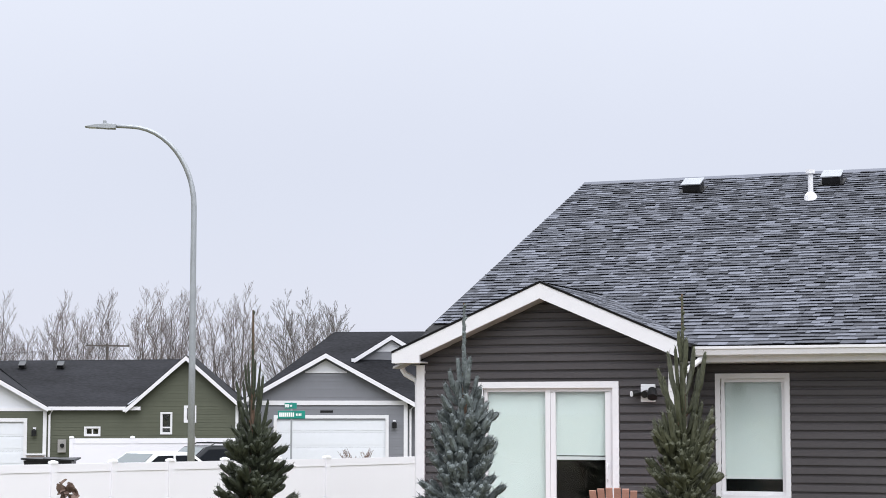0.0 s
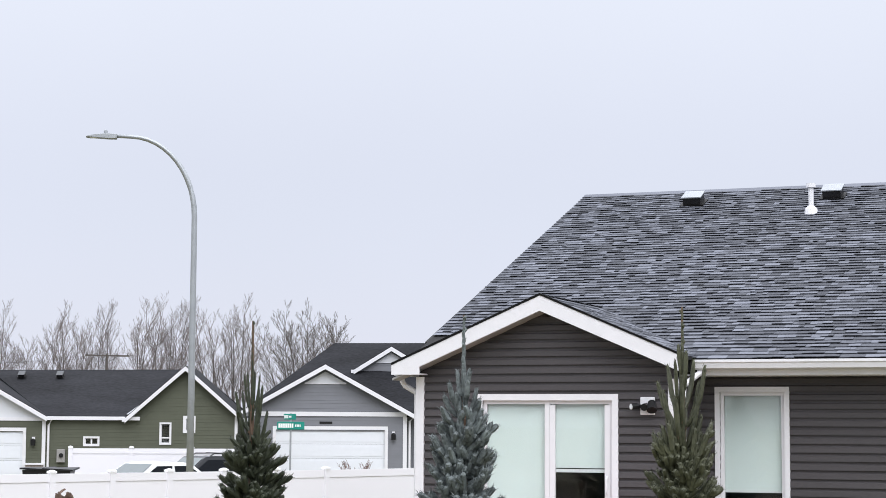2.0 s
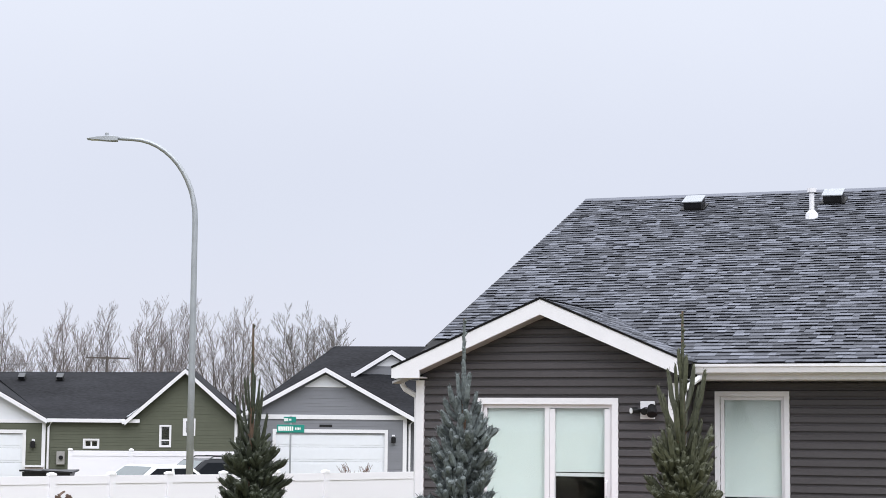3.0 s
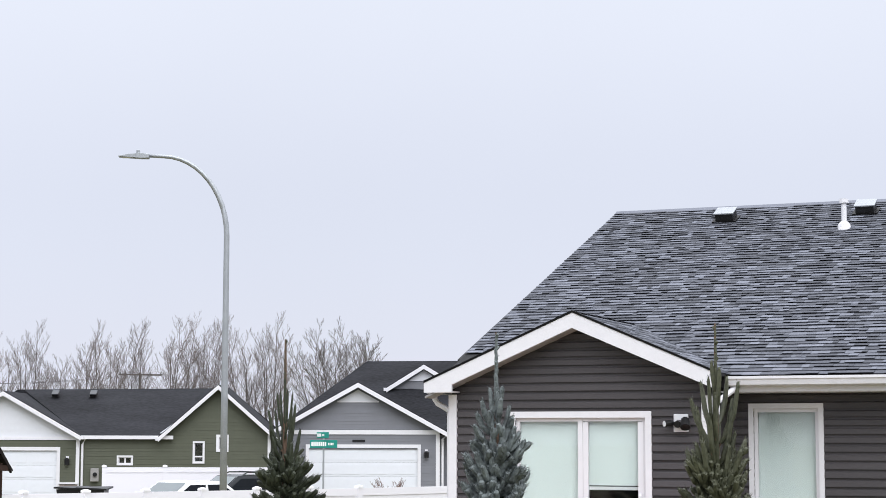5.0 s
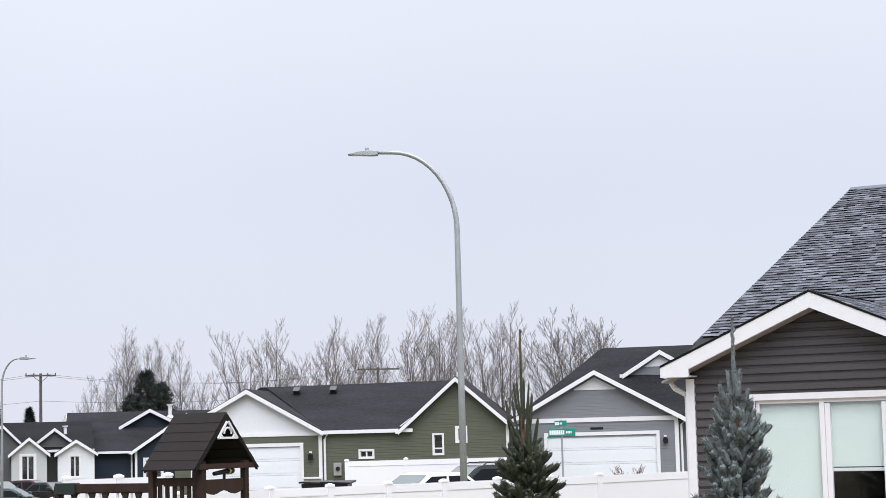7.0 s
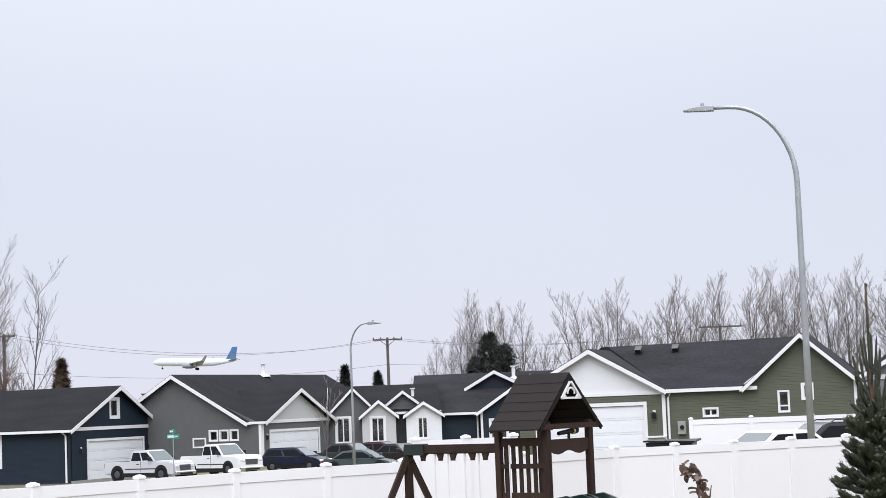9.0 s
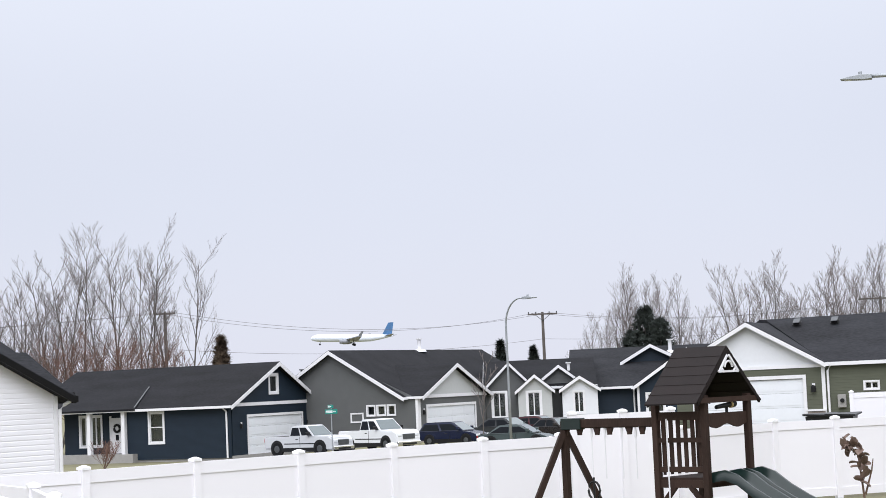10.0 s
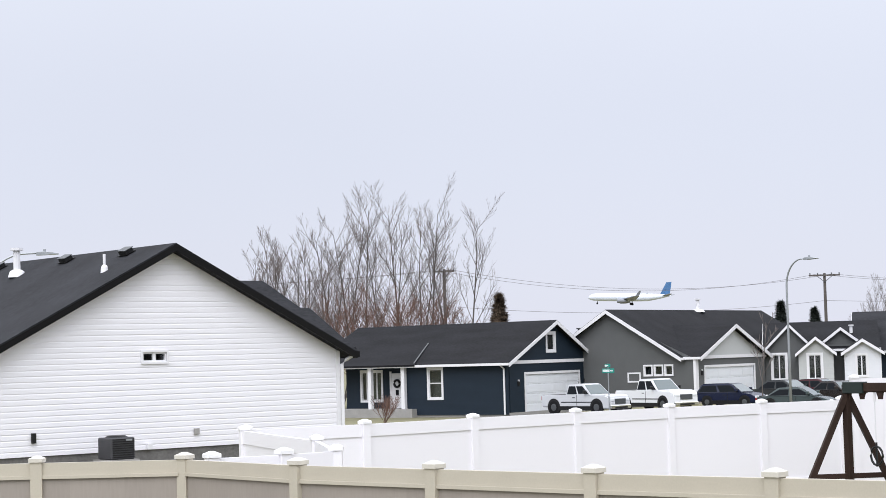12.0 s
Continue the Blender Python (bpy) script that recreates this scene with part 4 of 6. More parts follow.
def green_house():
    h = thing("green_house", pose(-16.65, 78.25, 0, 0, 0, 2.0), "olive-green sided house with white garage gable and dark roof", "house")
    # garage front
    gx = -3.16
    siding(h, "y", 0.0, -1, [-0.1, (-6.4, 2.87), (0.0, 2.87)], 0.11, M_GREENSIDE, [(-5.55, -0.92, -0.1, 2.34)])
    siding(h, "y", 0.0, -1, [2.87, (-6.4, 2.88), (gx, 4.68), (0.0, 2.88)], 0.3, M_WHITEWALL, lap=0.006, name="gable")
    part("belly_band", boxed(-6.45, 0.05, -0.05, 0.0, 2.78, 2.92), M_TRIM, h)
    garage_door(h, "y", 0.0, -1, -5.55, -0.92, -0.1, 2.34)
    part("corner_board", boxed(-0.12, 0.03, -0.05, -0.02, 0.0, 2.8), M_TRIM, h)
    stone_base(h, -0.78, -0.02, 0.0, 0.0, 0.95, 4)
    wall_lamp(h, "y", 0.0, -1, -0.47, 1.95)
    # side wall with its own gable
    siding(h, "y", 0.02, -1, [-0.1, (0.0, 2.95), (3.6, 2.95), (5.83, 4.95), (7.95, 3.05)], 0.11, M_GREENSIDE,
           [(4.83, 5.19, 1.88, 2.67), (1.66, 2.2, 1.80, 2.07), (5.86, 6.14, 2.42, 2.9)])
    window(h, "y", 0.02, -1, 4.83, 5.19, 1.88, 2.67, trim=0.07, bars=(2.1,))
    window(h, "y", 0.02, -1, 1.66, 2.2, 1.80, 2.07, trim=0.07, mull=((1.93, 0.06),))
    window(h, "y", 0.02, -1, 5.86, 6.14, 2.42, 2.9, trim=0.12, name="gable_vent")
    part("corner_board", boxed(7.9, 8.02, -0.03, 0.1, -0.1, 3.0), M_TRIM, h)
    part("wall", boxed(7.85, 8.0, 0.1, 9, -0.1, 3.0), M_GREENSIDE, h)
    part("wall", boxed(-6.4, -6.25, 0.1, 9, -0.1, 2.9), M_GREENSIDE, h)
    part("wall", boxed(-6.25, 7.85, 8.85, 9, -0.1, 2.9), M_GREENSIDE, h)
    gable_roof(h, "y", gx, 4.84, (-6.75, 2.86), (0.12, 2.98), -0.35, 4.6, rake=0.19)
    gable_roof(h, "y", 5.83, 5.12, (3.35, 2.93), (8.3, 2.95), -0.35, 4.6, rake=0.19)
    roof = new("roof")
    roof.parent = h
    part("slope", slab(bmesh.new(), [(0.1, -0.1, 2.97), (3.3, -0.1, 2.97), (5.8, 4.6, 5.10), (-3.3, 4.6, 5.02)], 0.16), M_ROOFFAR, roof)
    part("slope", slab(bmesh.new(), [(-5.0, 9.4, 2.9), (-3.6, 4.6, 5.02), (5.8, 4.6, 5.10), (8.2, 9.4, 2.9)], 0.16), M_ROOFFAR, roof)
    part("slope", slab(bmesh.new(), [(-5.0, 1.2, 3.4), (-3.6, 4.6, 5.02), (-5.0, 9.4, 2.9)], 0.16), M_ROOFFAR, roof)
    part("gutter", boxed(0.1, 3.95, -0.24, -0.1, 2.82, 2.97), M_TRIM, roof)
    part("valley_flashing", beamed((3.42, -0.05, 3.06), (5.6, 4.3, 5.05), 0.09, 0.05), M_STEEL, roof)
    part("downspout", tubed([(0.3, -0.2, 2.85), (0.15, -0.06, 2.6), (0.15, -0.06, 0.1)], 0.05, 8), M_TRIM, h)
    for x in (-1.74, -0.07):
        roof_vent(h, x, 3.75, 4.75, 0.46, 0.3).scale = (0.85, 0.85, 0.8)
    mb = new("electric_meter")
    mb.parent = h
    part("box", boxed(0.52, 0.86, -0.16, -0.02, 1.05, 1.6, bevel=0.02), M_CONCRETE, mb)
    part("dial", tubed([(0.72, -0.17, 1.35), (0.72, -0.24, 1.35)], 0.09, 12), M_BLACK, mb)


def gray_garage_house():
    h = thing("gray_house", pose(-1.60, 80.98, 0, 0, 0, 2), "gray-sided house with white garage door and white rakes", "house")
    ax = -3.51
    siding(h, "y", 0.0, -1, [0.0, (-7.0, 3.15), (0.0, 3.15)], 0.115, M_GRAYSIDE, [(-5.62, -0.93, 0.0, 2.47)])
    siding(h, "y", 0.0, -1, [3.15, (-7.0, 3.2), (ax, 5.1), (0.0, 3.2)], 0.115, M_GRAYSIDE, name="gable")
    part("gable_panel", prism(bmesh.new(), [(ax - 0.85, 4.5), (ax, 4.98), (ax + 0.85, 4.5)], "y", -0.04, -0.021), M_WHITEWALL, h)
    part("gable_panel_rail", boxed(ax - 0.9, ax + 0.9, -0.05, -0.021, 4.43, 4.5), M_TRIM, h)
    part("belly_band", boxed(-7.0, 0.02, -0.06, 0.0, 3.05, 3.24), M_TRIM, h)
    garage_door(h, "y", 0.0, -1, -5.62, -0.93, 0.0, 2.47)
    part("number_bar", boxed(-3.75, -3.2, -0.03, -0.022, 2.72, 2.82), M_BLACK, h)
    part("corner_board", boxed(-0.14, 0.03, -0.05, -0.021, 0, 3.05), M_TRIM, h)
    part("corner_board", boxed(0.0, 0.03, -0.02, 0.15, 0, 3.05), M_TRIM, h)
    siding(h, "y", 2.0, -1, [0.0, (0.03, 3.2), (2.6, 3.2)], 0.115, M_GRAYSIDE)
    part("wall", boxed(-0.15, 0.0, 0.02, 9, 0, 3.15), M_GRAYSIDE, h)
    part("wall", boxed(-7.0, -6.85, 0.02, 9, 0, 3.15), M_GRAYSIDE, h)
    part("wall", boxed(2.45, 2.6, 2.02, 9, 0, 3.2), M_GRAYSIDE, h)
    part("wall", boxed(-6.85, 2.45, 8.9, 9, 0, 3.2), M_GRAYSIDE, h)
    wall_lamp(h, "y", 0.0, -1, -0.55, 2.25)
    gable_roof(h, "y", ax, 5.30, (-7.35, 3.15), (0.40, 3.15), -0.4, 5.6, rake=0.2)
    # the taller body behind
    siding(h, "y", 4.2, -1, [3.1, (-2.3, 5.1), (-0.64, 6.1), (2.5, 4.3)], 0.115, M_GRAYSIDE, name="dormer_wall")
    part("gable_panel", prism(bmesh.new(), [(-1.35, 5.5), (-0.64, 6.0), (0.1, 5.5)], "y", 4.15, 4.179), M_WHITEWALL, h)
    gable_roof(h, "y", -0.64, 6.27, (-2.35, 5.2), (2.9, 4.15), 3.9, 6.8, rake=0.2)
    roof = new("roof")
    roof.parent = h
    part("slope", slab(bmesh.new(), [(-7.3, 1.0, 3.2), (3.2, 1.6, 3.2), (3.2, 6.5, 6.55), (-3.3, 6.5, 6.50)], 0.16), M_ROOFFAR, roof)
    part("slope", slab(bmesh.new(), [(-7.3, 11.0, 3.2), (-3.3, 6.5, 6.50), (3.2, 6.5, 6.55), (3.2, 11.0, 3.2)], 0.16), M_ROOFFAR, roof)
    part("slope", slab(bmesh.new(), [(-7.3, 1.0, 3.2), (-3.3, 6.5, 6.50), (-7.3, 11.0, 3.2)], 0.16), M_ROOFFAR, roof)
    part("gutter", boxed(0.35, 2.8, 1.5, 1.64, 3.05, 3.2), M_TRIM, roof)
    part("downspout", tubed([(0.42, 0.2, 3.1), (0.15, 0.1, 2.85), (0.15, 0.1, 0.1)], 0.05, 8), M_TRIM, h)


def blue_house():
    h = thing("blue_house", pose(-56.18, 96.89, 0, 0, 0, -4.5), "navy-blue sided house with covered porch and white garage door", "house")
    zb = -1.0
    siding(h, "y", 0.0, -1, [zb, (-7.6, 2.1), (0.0, 2.1)], 0.13, M_BLUESIDE, [(-5.9, -4.92, 0.05, 1.8)])
    siding(h, "y", 1.2, -1, [zb, (-13.5, 2.5), (-7.6, 2.5)], 0.13, M_BLUESIDE, [(-12.2, -10.6, -0.1, 1.7), (-9.76, -8.85, -0.6, 1.6)])
    siding(h, "x", -7.6, -1, [zb, (0.0, 2.1), (1.2, 2.1)], 0.13, M_BLUESIDE)
    siding(h, "x", 0.0, 1, [zb, (0.2, 2.1), (5.0, 4.45), (9.5, 2.1)], 0.13, M_BLUESIDE, [(1.9, 7.9, zb, 1.35), (4.35, 5.25, 2.75, 3.85)])
    part("wall", boxed(-13.5, 0, 9.4, 9.5, zb, 2.1), M_BLUESIDE, h)
    part("wall", boxed(-13.5, -13.35, 1.3, 9.4, zb, 2.1), M_BLUESIDE, h)
    part("foundation", boxed(-13.5, 0.06, 0.05, 9.4, zb - 0.4, zb + 0.1), M_CONCRETE, h)
    garage_door(h, "x", 0.0, 1, 1.9, 7.9, zb, 1.35)
    part("belly_band", boxed(-0.0, 0.07, 0.1, 9.6, 2.02, 2.22), M_TRIM, h)
    part("corner_board", boxed(-0.1, 0.05, -0.05, -0.0, zb, 2.05), M_BLUESIDE, h)
    window(h, "x", 0.0, 1, 4.4, 5.2, 2.8, 3.8, trim=0.16)
    window(h, "y", 0.0, -1, -5.9, -4.92, 0.05, 1.8, trim=0.13, bars=(0.95,))
    window(h, "y", 1.2, -1, -12.2, -10.6, -0.1, 1.7, trim=0.13, mull=((-11.8, 0.08), (-11.0, 0.08)))
    d = new("front_door")
    d.parent = h
    part("leaf", boxed(-9.76, -8.85, 1.16, 1.22, -0.6, 1.6), M_TRIM, d)
    part("surround", boxed(-9.9, -9.76, 1.14, 1.25, -0.6, 1.72), M_TRIM, d)
    part("surround", boxed(-8.85, -8.71, 1.14, 1.25, -0.6, 1.72), M_TRIM, d)
    bm = bmesh.new()
    ring = [(-9.3 + 0.22 * math.cos(k * math.pi / 6), 1.12, 0.95 + 0.22 * math.sin(k * math.pi / 6)) for k in range(13)]
    tube(bm, ring, 0.08, 6, cap=False)
    part("wreath", bm, M_BLACK, d)
    part("door_pane", boxed(-9.42, -9.2, 1.13, 1.16, 0.2, 0.55), M_DARKGLASS, d)
    for x in (-10.4, -7.75):
        part("porch_post", boxed(x - 0.13, x + 0.13, -0.3, -0.04, -0.7, 2.0), M_TRIM, h)
    part("porch_floor", boxed(-13.3, -6.9, -0.5, 1.2, zb - 0.3, -0.62), M_CONCRETE, h)
    part("porch_beam", boxed(-13.4, -7.5, -0.3, -0.04, 1.95, 2.15), M_TRIM, h)
    wall_lamp(h, "x", 0.0, 1, 1.1, 0.9)
    wall_lamp(h, "x", 0.0, 1, 8.6, 0.9)
    gable_roof(h, "x", 5.0, 4.66, (-0.38, 2.12), (9.95, 2.05), 0.4, -15.5, rake=0.24, material=M_ROOFBLACK)
    part("porch_roof", slab(bmesh.new(), [(-13.7, -0.55, 2.13), (-6.6, -0.55, 2.13), (-7.6, 2.4, 3.45), (-13.7, 2.4, 3.45)], 0.12), M_ROOFBLACK, h)
    part("downspout", tubed([(-0.35, -0.3, 2.0), (-0.2, -0.08, 1.75), (-0.2, -0.08, zb)], 0.06, 8), M_TRIM, h)
    part("valley_flashing", beamed((-6.75, -0.4, 2.2), (-7.6, 2.3, 3.45), 0.08, 0.04), M_DARKSTEEL, h)
    dish = new("satellite_dish")
    dish.parent = h
    dish.location = (0.3, 9.9, 2.55)
    part("bowl", tubed([(0, 0, 0), (0.06, -0.05, 0.04), (0.14, -0.1, 0.08)], [0.08, 0.3, 0.4], 14), M_DARKSTEEL, dish)
    part("arm", tubed([(0, 0, -0.1), (0.4, -0.35, 0.2), (0.45, -0.4, 0.45)], 0.03, 6), M_STEEL, dish)
    part("mast", tubed([(0, 0, -0.45), (0, 0, 0)], 0.03, 6), M_STEEL, dish)


def gray_gable_house():
    h = thing("gray_house", pose(-47.46, 104.75, 0, 0, 0, -4.5), "gray stucco house with pale garage gable and black roof", "house")
    zb = -1.2
    wall_holes = [(-3.56, -3.08, 1.08, 1.62), (-2.83, -2.33, 1.08, 1.62), (-2.08, -1.62, 1.08, 1.62), (-4.72, -3.95, 0.72, 1.16)]
    siding(h, "y", 0.0, -1, [zb, (-11.0, 2.15), (-6.05, 5.05), (-0.9, 2.15), (0.0, 2.13)], 1.6, M_GRAYWALL, wall_holes, lap=0.004)
    for a, b, c, d in wall_holes:
        window(h, "y", 0.0, -1, a, b, c, d, trim=0.09)
    siding(h, "x", 0.0, 1, [zb, (0.1, 2.1), (4.77, 3.95), (9.3, 2.1)], 1.6, M_GRAYWALL, [(1.2, 7.7, zb, 1.45)], lap=0.004)
    part("gable_panel", prism(bmesh.new(), [(0.7, 2.2), (4.77, 3.9), (8.8, 2.2)], "x", 0.012, 0.05), M_PALEWALL, h)
    garage_door(h, "x", 0.0, 1, 1.2, 7.7, zb, 1.45)
    part("belly_band", boxed(0.0, 0.08, 0.2, 9.4, 2.0, 2.2), M_TRIM, h)
    part("corner_board", boxed(-0.12, 0.04, -0.05, -0.005, zb, 2.0), M_TRIM, h)
    part("corner_board", boxed(0.01, 0.05, 0.0, 0.3, zb, 2.0), M_TRIM, h)
    part("wall", boxed(-10.8, -1.0, 20.4, 20.6, zb, 2.1), M_GRAYWALL, h)
    part("wall", boxed(-11, -10.8, 0.2, 20.6, zb, 2.1), M_GRAYWALL, h)
    part("wall", boxed(-1.2, -1.0, 9.3, 20.4, zb, 2.1), M_GRAYWALL, h)
    part("stone_skirt", boxed(0.01, 0.09, 0.2, 1.0, zb, -0.2), M_STONE, h)
    gable_roof(h, "y", -6.05, 5.25, (-11.3, 2.1), (-0.75, 2.12), -0.4, 21.0, rake=0.24, material=M_ROOFBLACK)
    gable_roof(h, "x", 4.77, 4.15, (0.0, 2.15), (9.6, 2.12), 0.4, -0.78, rake=0.24, material=M_ROOFBLACK)
    saddle = new("roof")
    saddle.parent = h
    part("slope", slab(bmesh.new(), [(-0.78, 4.77, 4.15), (-4.2, 4.77, 4.17), (-0.78, 0.0, 2.15)], 0.06), M_ROOFBLACK, saddle)
    part("slope", slab(bmesh.new(), [(-0.78, 4.77, 4.15), (-4.2, 4.77, 4.17), (-0.78, 9.6, 2.12)], 0.06), M_ROOFBLACK, saddle)
    vent_pipe(h, -6.0, 11.5, 5.2, 0.75, 0.13, True, 0.5)
    vent_pipe(h, -8.9, 1.0, 3.6, 0.5, 0.12, True, 0.2, M_DARKSTEEL)
    roof_vent(h, -3.0, 7.6, 3.55, 0.0, 0.5).rotation_euler = (0, math.atan(0.6), 0)
    mb = part("electric_meter", boxed(-0.75, -0.45, -0.15, -0.01, -0.9, -0.2), M_CONCRETE, h)
    wall_lamp(h, "x", 0.0, 1, 0.75, 1.2)


def bay(h, cx, z_apex, half, z_eave, y0, y1, wall_mat, win=None, zb=-1.2, roof_mat=None, panel=None, course=0.13):
    """A front bay under its own little gable."""
    holes = [win] if win else []
    siding(h, "y", y0, -1, [zb, (cx - half, z_eave), (cx, z_apex - 0.15), (cx + half, z_eave)], course, wall_mat, holes)
    if win:
        a, b, c, d = win
        window(h, "y", y0, -1, a, b, c, d, trim=0.13, mull=(((a + b) / 2, 0.07),), blind=0.0)
    part("wall", boxed(cx - half, cx - half + 0.12, y0 + 0.02, y1, zb, z_eave), wall_mat, h)
    part("wall", boxed(cx + half - 0.12, cx + half, y0 + 0.02, y1, zb, z_eave), wall_mat, h)
    sl = (z_apex - z_eave) / half
    gable_roof(h, "y", cx, z_apex, (cx - half - 0.2, z_eave - 0.2 * sl + 0.1), (cx + half + 0.2, z_eave - 0.2 * sl + 0.1), y0 - 0.3, y1, rake=0.2, material=roof_mat or M_ROOFBLACK, eave=False)


def bay_house():
    h = thing("bay_fronted_house", pose(-46.91, 114.68, -0.133, 0, 0, 21) @ Matrix.Scale(1.05, 4), "row of gray and white gabled bays under a black roof", "house")
    # along the front: gray gable, pale bay, dark gable, white bay
    bay(h, 1.45, 4.05, 1.5, 2.45, -0.4, 5, M_GRAYWALL, (0.42, 1.2, 0.6, 2.1), course=0.15)
    bay(h, 3.05, 3.2, 1.05, 2.25, -1.6, 5, M_PALEWALL, (2.6, 3.35, 0.6, 2.05), course=0.15)
    bay(h, 4.6, 3.75, 1.0, 2.9, 0.2, 5, M_GRAYWALL, None, course=0.15)
    bay(h, 5.85, 3.0, 1.1, 2.2, -1.4, 5, M_WHITEWALL, (5.5, 6.05, 0.72, 1.95), course=0.15)
    part("stone_skirt", boxed(1.95, 4.15, -1.72, -1.62, -1.2, 0.45), M_STONE, h)
    part("stone_skirt", boxed(0.0, 1.9, -0.5, -0.41, -1.2, 0.3), M_STONE, h)
    gable_roof(h, "x", 4.5, 4.15, (-0.2, 2.4), (9.5, 2.2), -0.2, 7.0, rake=0.2, material=M_ROOFBLACK)
    part("wall", boxed(0.0, 6.9, 0.4, 0.6, -1.2, 2.5), M_GRAYWALL, h)
    part("wall", boxed(0.0, 6.9, 8.9, 9.1, -1.2, 2.3), M_GRAYWALL, h)
    vent_pipe(h, 5.3, 2.4, 3.2, 0.6, 0.1, True, 0.35)


def second_blue_house():
    h = thing("blue_house", pose(-41.16, 119.18, -0.133, 0, 0, 17) @ Matrix.Scale(1.05, 4), "navy-blue house with white rakes and dark roof", "house")
    siding(h, "y", 0.0, -1, [-1.2, (0.2, 2.2), (3.0, 2.2)], 0.13, M_BLUESIDE)
    siding(h, "y", -0.6, -1, [-1.2, (3.0, 2.2), (6.2, 4.2), (9.4, 2.2)], 0.13, M_BLUESIDE, [(3.6, 4.6, 0.3, 1.6)])
    window(h, "y", -0.6, -1, 3.6, 4.6, 0.3, 1.6, trim=0.13)
    part("corner_board", boxed(2.95, 3.1, -0.66, -0.62, -1.2, 2.2), M_TRIM, h)
    part("downspout", tubed([(2.75, -0.1, 2.2), (2.75, -0.1, -1.2)], 0.06, 8), M_TRIM, h)
    gable_roof(h, "y", 6.2, 4.5, (2.7, 2.15), (9.8, 2.1), -1.0, 5, rake=0.22)
    siding(h, "y", 3.2, -1, [2.0, (2.0, 3.7), (3.9, 4.65), (5.6, 3.8)], 0.13, M_BLUESIDE, name="dormer_wall")
    gable_roof(h, "y", 3.9, 4.88, (1.9, 3.75), (5.8, 3.9), 2.8, 6.5, rake=0.22, eave=False)
    gable_roof(h, "x", 5.6, 4.75, (-0.45, 2.2), (11.0, 2.2), -1.5, 12, rake=0.2)
    part("wall", boxed(0.2, 9.4, 10.5, 10.7, -1.2, 2.2), M_BLUESIDE, h)
    vent_pipe(h, 5.2, 3.6, 4.3, 0.75, 0.12, True, 0.3)


def white_house():
    h = thing("white_house", pose(-27.73, 39.18, 0, 0, 0, 72), "white vinyl-sided house with black rakes and dark shingle roof", "house")
    zb = 0.62
    # the gable wall is at local y = 0 and faces the yard
    siding(h, "y", 0.0, -1, [zb, (-10.2, 2.78), (-5.0, 5.36), (0.0, 2.9)], 0.13, M_WHITESIDE, [(-5.78, -5.12, 2.69, 2.92)], lap=0.011, single=True, cove=0.3)
    siding(h, "x", 0.0, 1, [zb, (0.0, 2.9), (12.0, 2.9)], 0.175, M_WHITESIDE, lap=0.022)
    part("foundation", boxed(-10.15, -0.03, 0.03, 12, -0.1, 0.62), M_FOUND, h)
    part("wall", boxed(-10.2, -10.05, 0.15, 12, zb, 2.8), M_WHITESIDE, h)
    part("wall", boxed(-10.05, 0, 11.85, 12, zb, 2.8), M_WHITESIDE, h)
    part("corner_board", boxed(-0.09, 0.03, -0.04, -0.0, zb, 2.85), M_TRIM, h)
    window(h, "y", 0.0, -1, -5.78, -5.12, 2.69, 2.92, trim=0.05, mull=((-5.45, 0.08),))
    gable_roof(h, "y", -5.0, 5.52, (-10.7, 2.62), (0.32, 2.84), -0.35, 12.4, rake=0.17, trim=M_BLACKTRIM)
    # lower roofs beside it
    for ry, rz, rx, near, far, ez in ((4.5, 4.87, 0.81, (2.1, 2.0), 7.0, 2.95), (3.0, 4.06, 1.31, (1.55, 1.2), 4.8, 2.85)):
        hip = new("hip_roof")
        hip.parent = h
        part("slope", slab(bmesh.new(), [(-3.0, ry, rz), (rx, ry, rz), (near[0], near[1], ez), (-3.0, near[1], ez)], 0.12), M_ROOFFAR, hip)
        part("slope", slab(bmesh.new(), [(rx, ry, rz), (near[0], near[1], ez), (near[0], far, ez)], 0.12), M_ROOFFAR, hip)
        part("slope", slab(bmesh.new(), [(-3.0, ry, rz), (rx, ry, rz), (near[0], far, ez), (-3.0, far, ez)], 0.12), M_ROOFFAR, hip)
        part("fascia", boxed(near[0] - 0.02, near[0] + 0.02, near[1], far, ez - 0.2, ez - 0.02), M_BLACKTRIM, hip)
    part("downspout", tubed([(0.34, -0.2, 2.72), (0.2, -0.08, 2.62), (0.06, -0.08, 2.5), (0.06, -0.08, 0.3)], 0.045, 8), M_TRIM, h)
    zr = lambda x: 5.52 - abs(x + 5.0) * 0.51
    for x, y in ((-5.37, 4.35), (-5.35, 1.35), (-5.34, 8.14)):
        v = roof_vent(h, x, y, zr(x) + 0.02, 0.0, 0.28)
        v.scale = (0.8, 0.8, 0.7)
        v.rotation_euler = (0, -math.atan(0.51), radians(0))
    vent_pipe(h, -6.22, 0.93, zr(-6.22) + 0.05, 0.36, 0.035, False, 0.1)
    vent_pipe(h, -5.92, 6.01, zr(-5.92) + 0.05, 0.6, 0.09, True, 0.24)
    part("outlet_box", boxed(-8.72, -8.62, -0.08, -0.02, 0.92, 1.15), M_BLACK, h)
    part("vent_hood", boxed(-5.72, -5.6, -0.1, -0.02, 0.63, 0.76), M_TRIM, h)
    part("outlet_box", boxed(-4.4, -4.26, -0.06, -0.02, 0.92, 1.06), M_CONCRETE, h)
    part("side_gate", boxed(0.1, 0.5, 1.0, 1.06, 0.3, 1.6), M_VINYL, h)
    return h


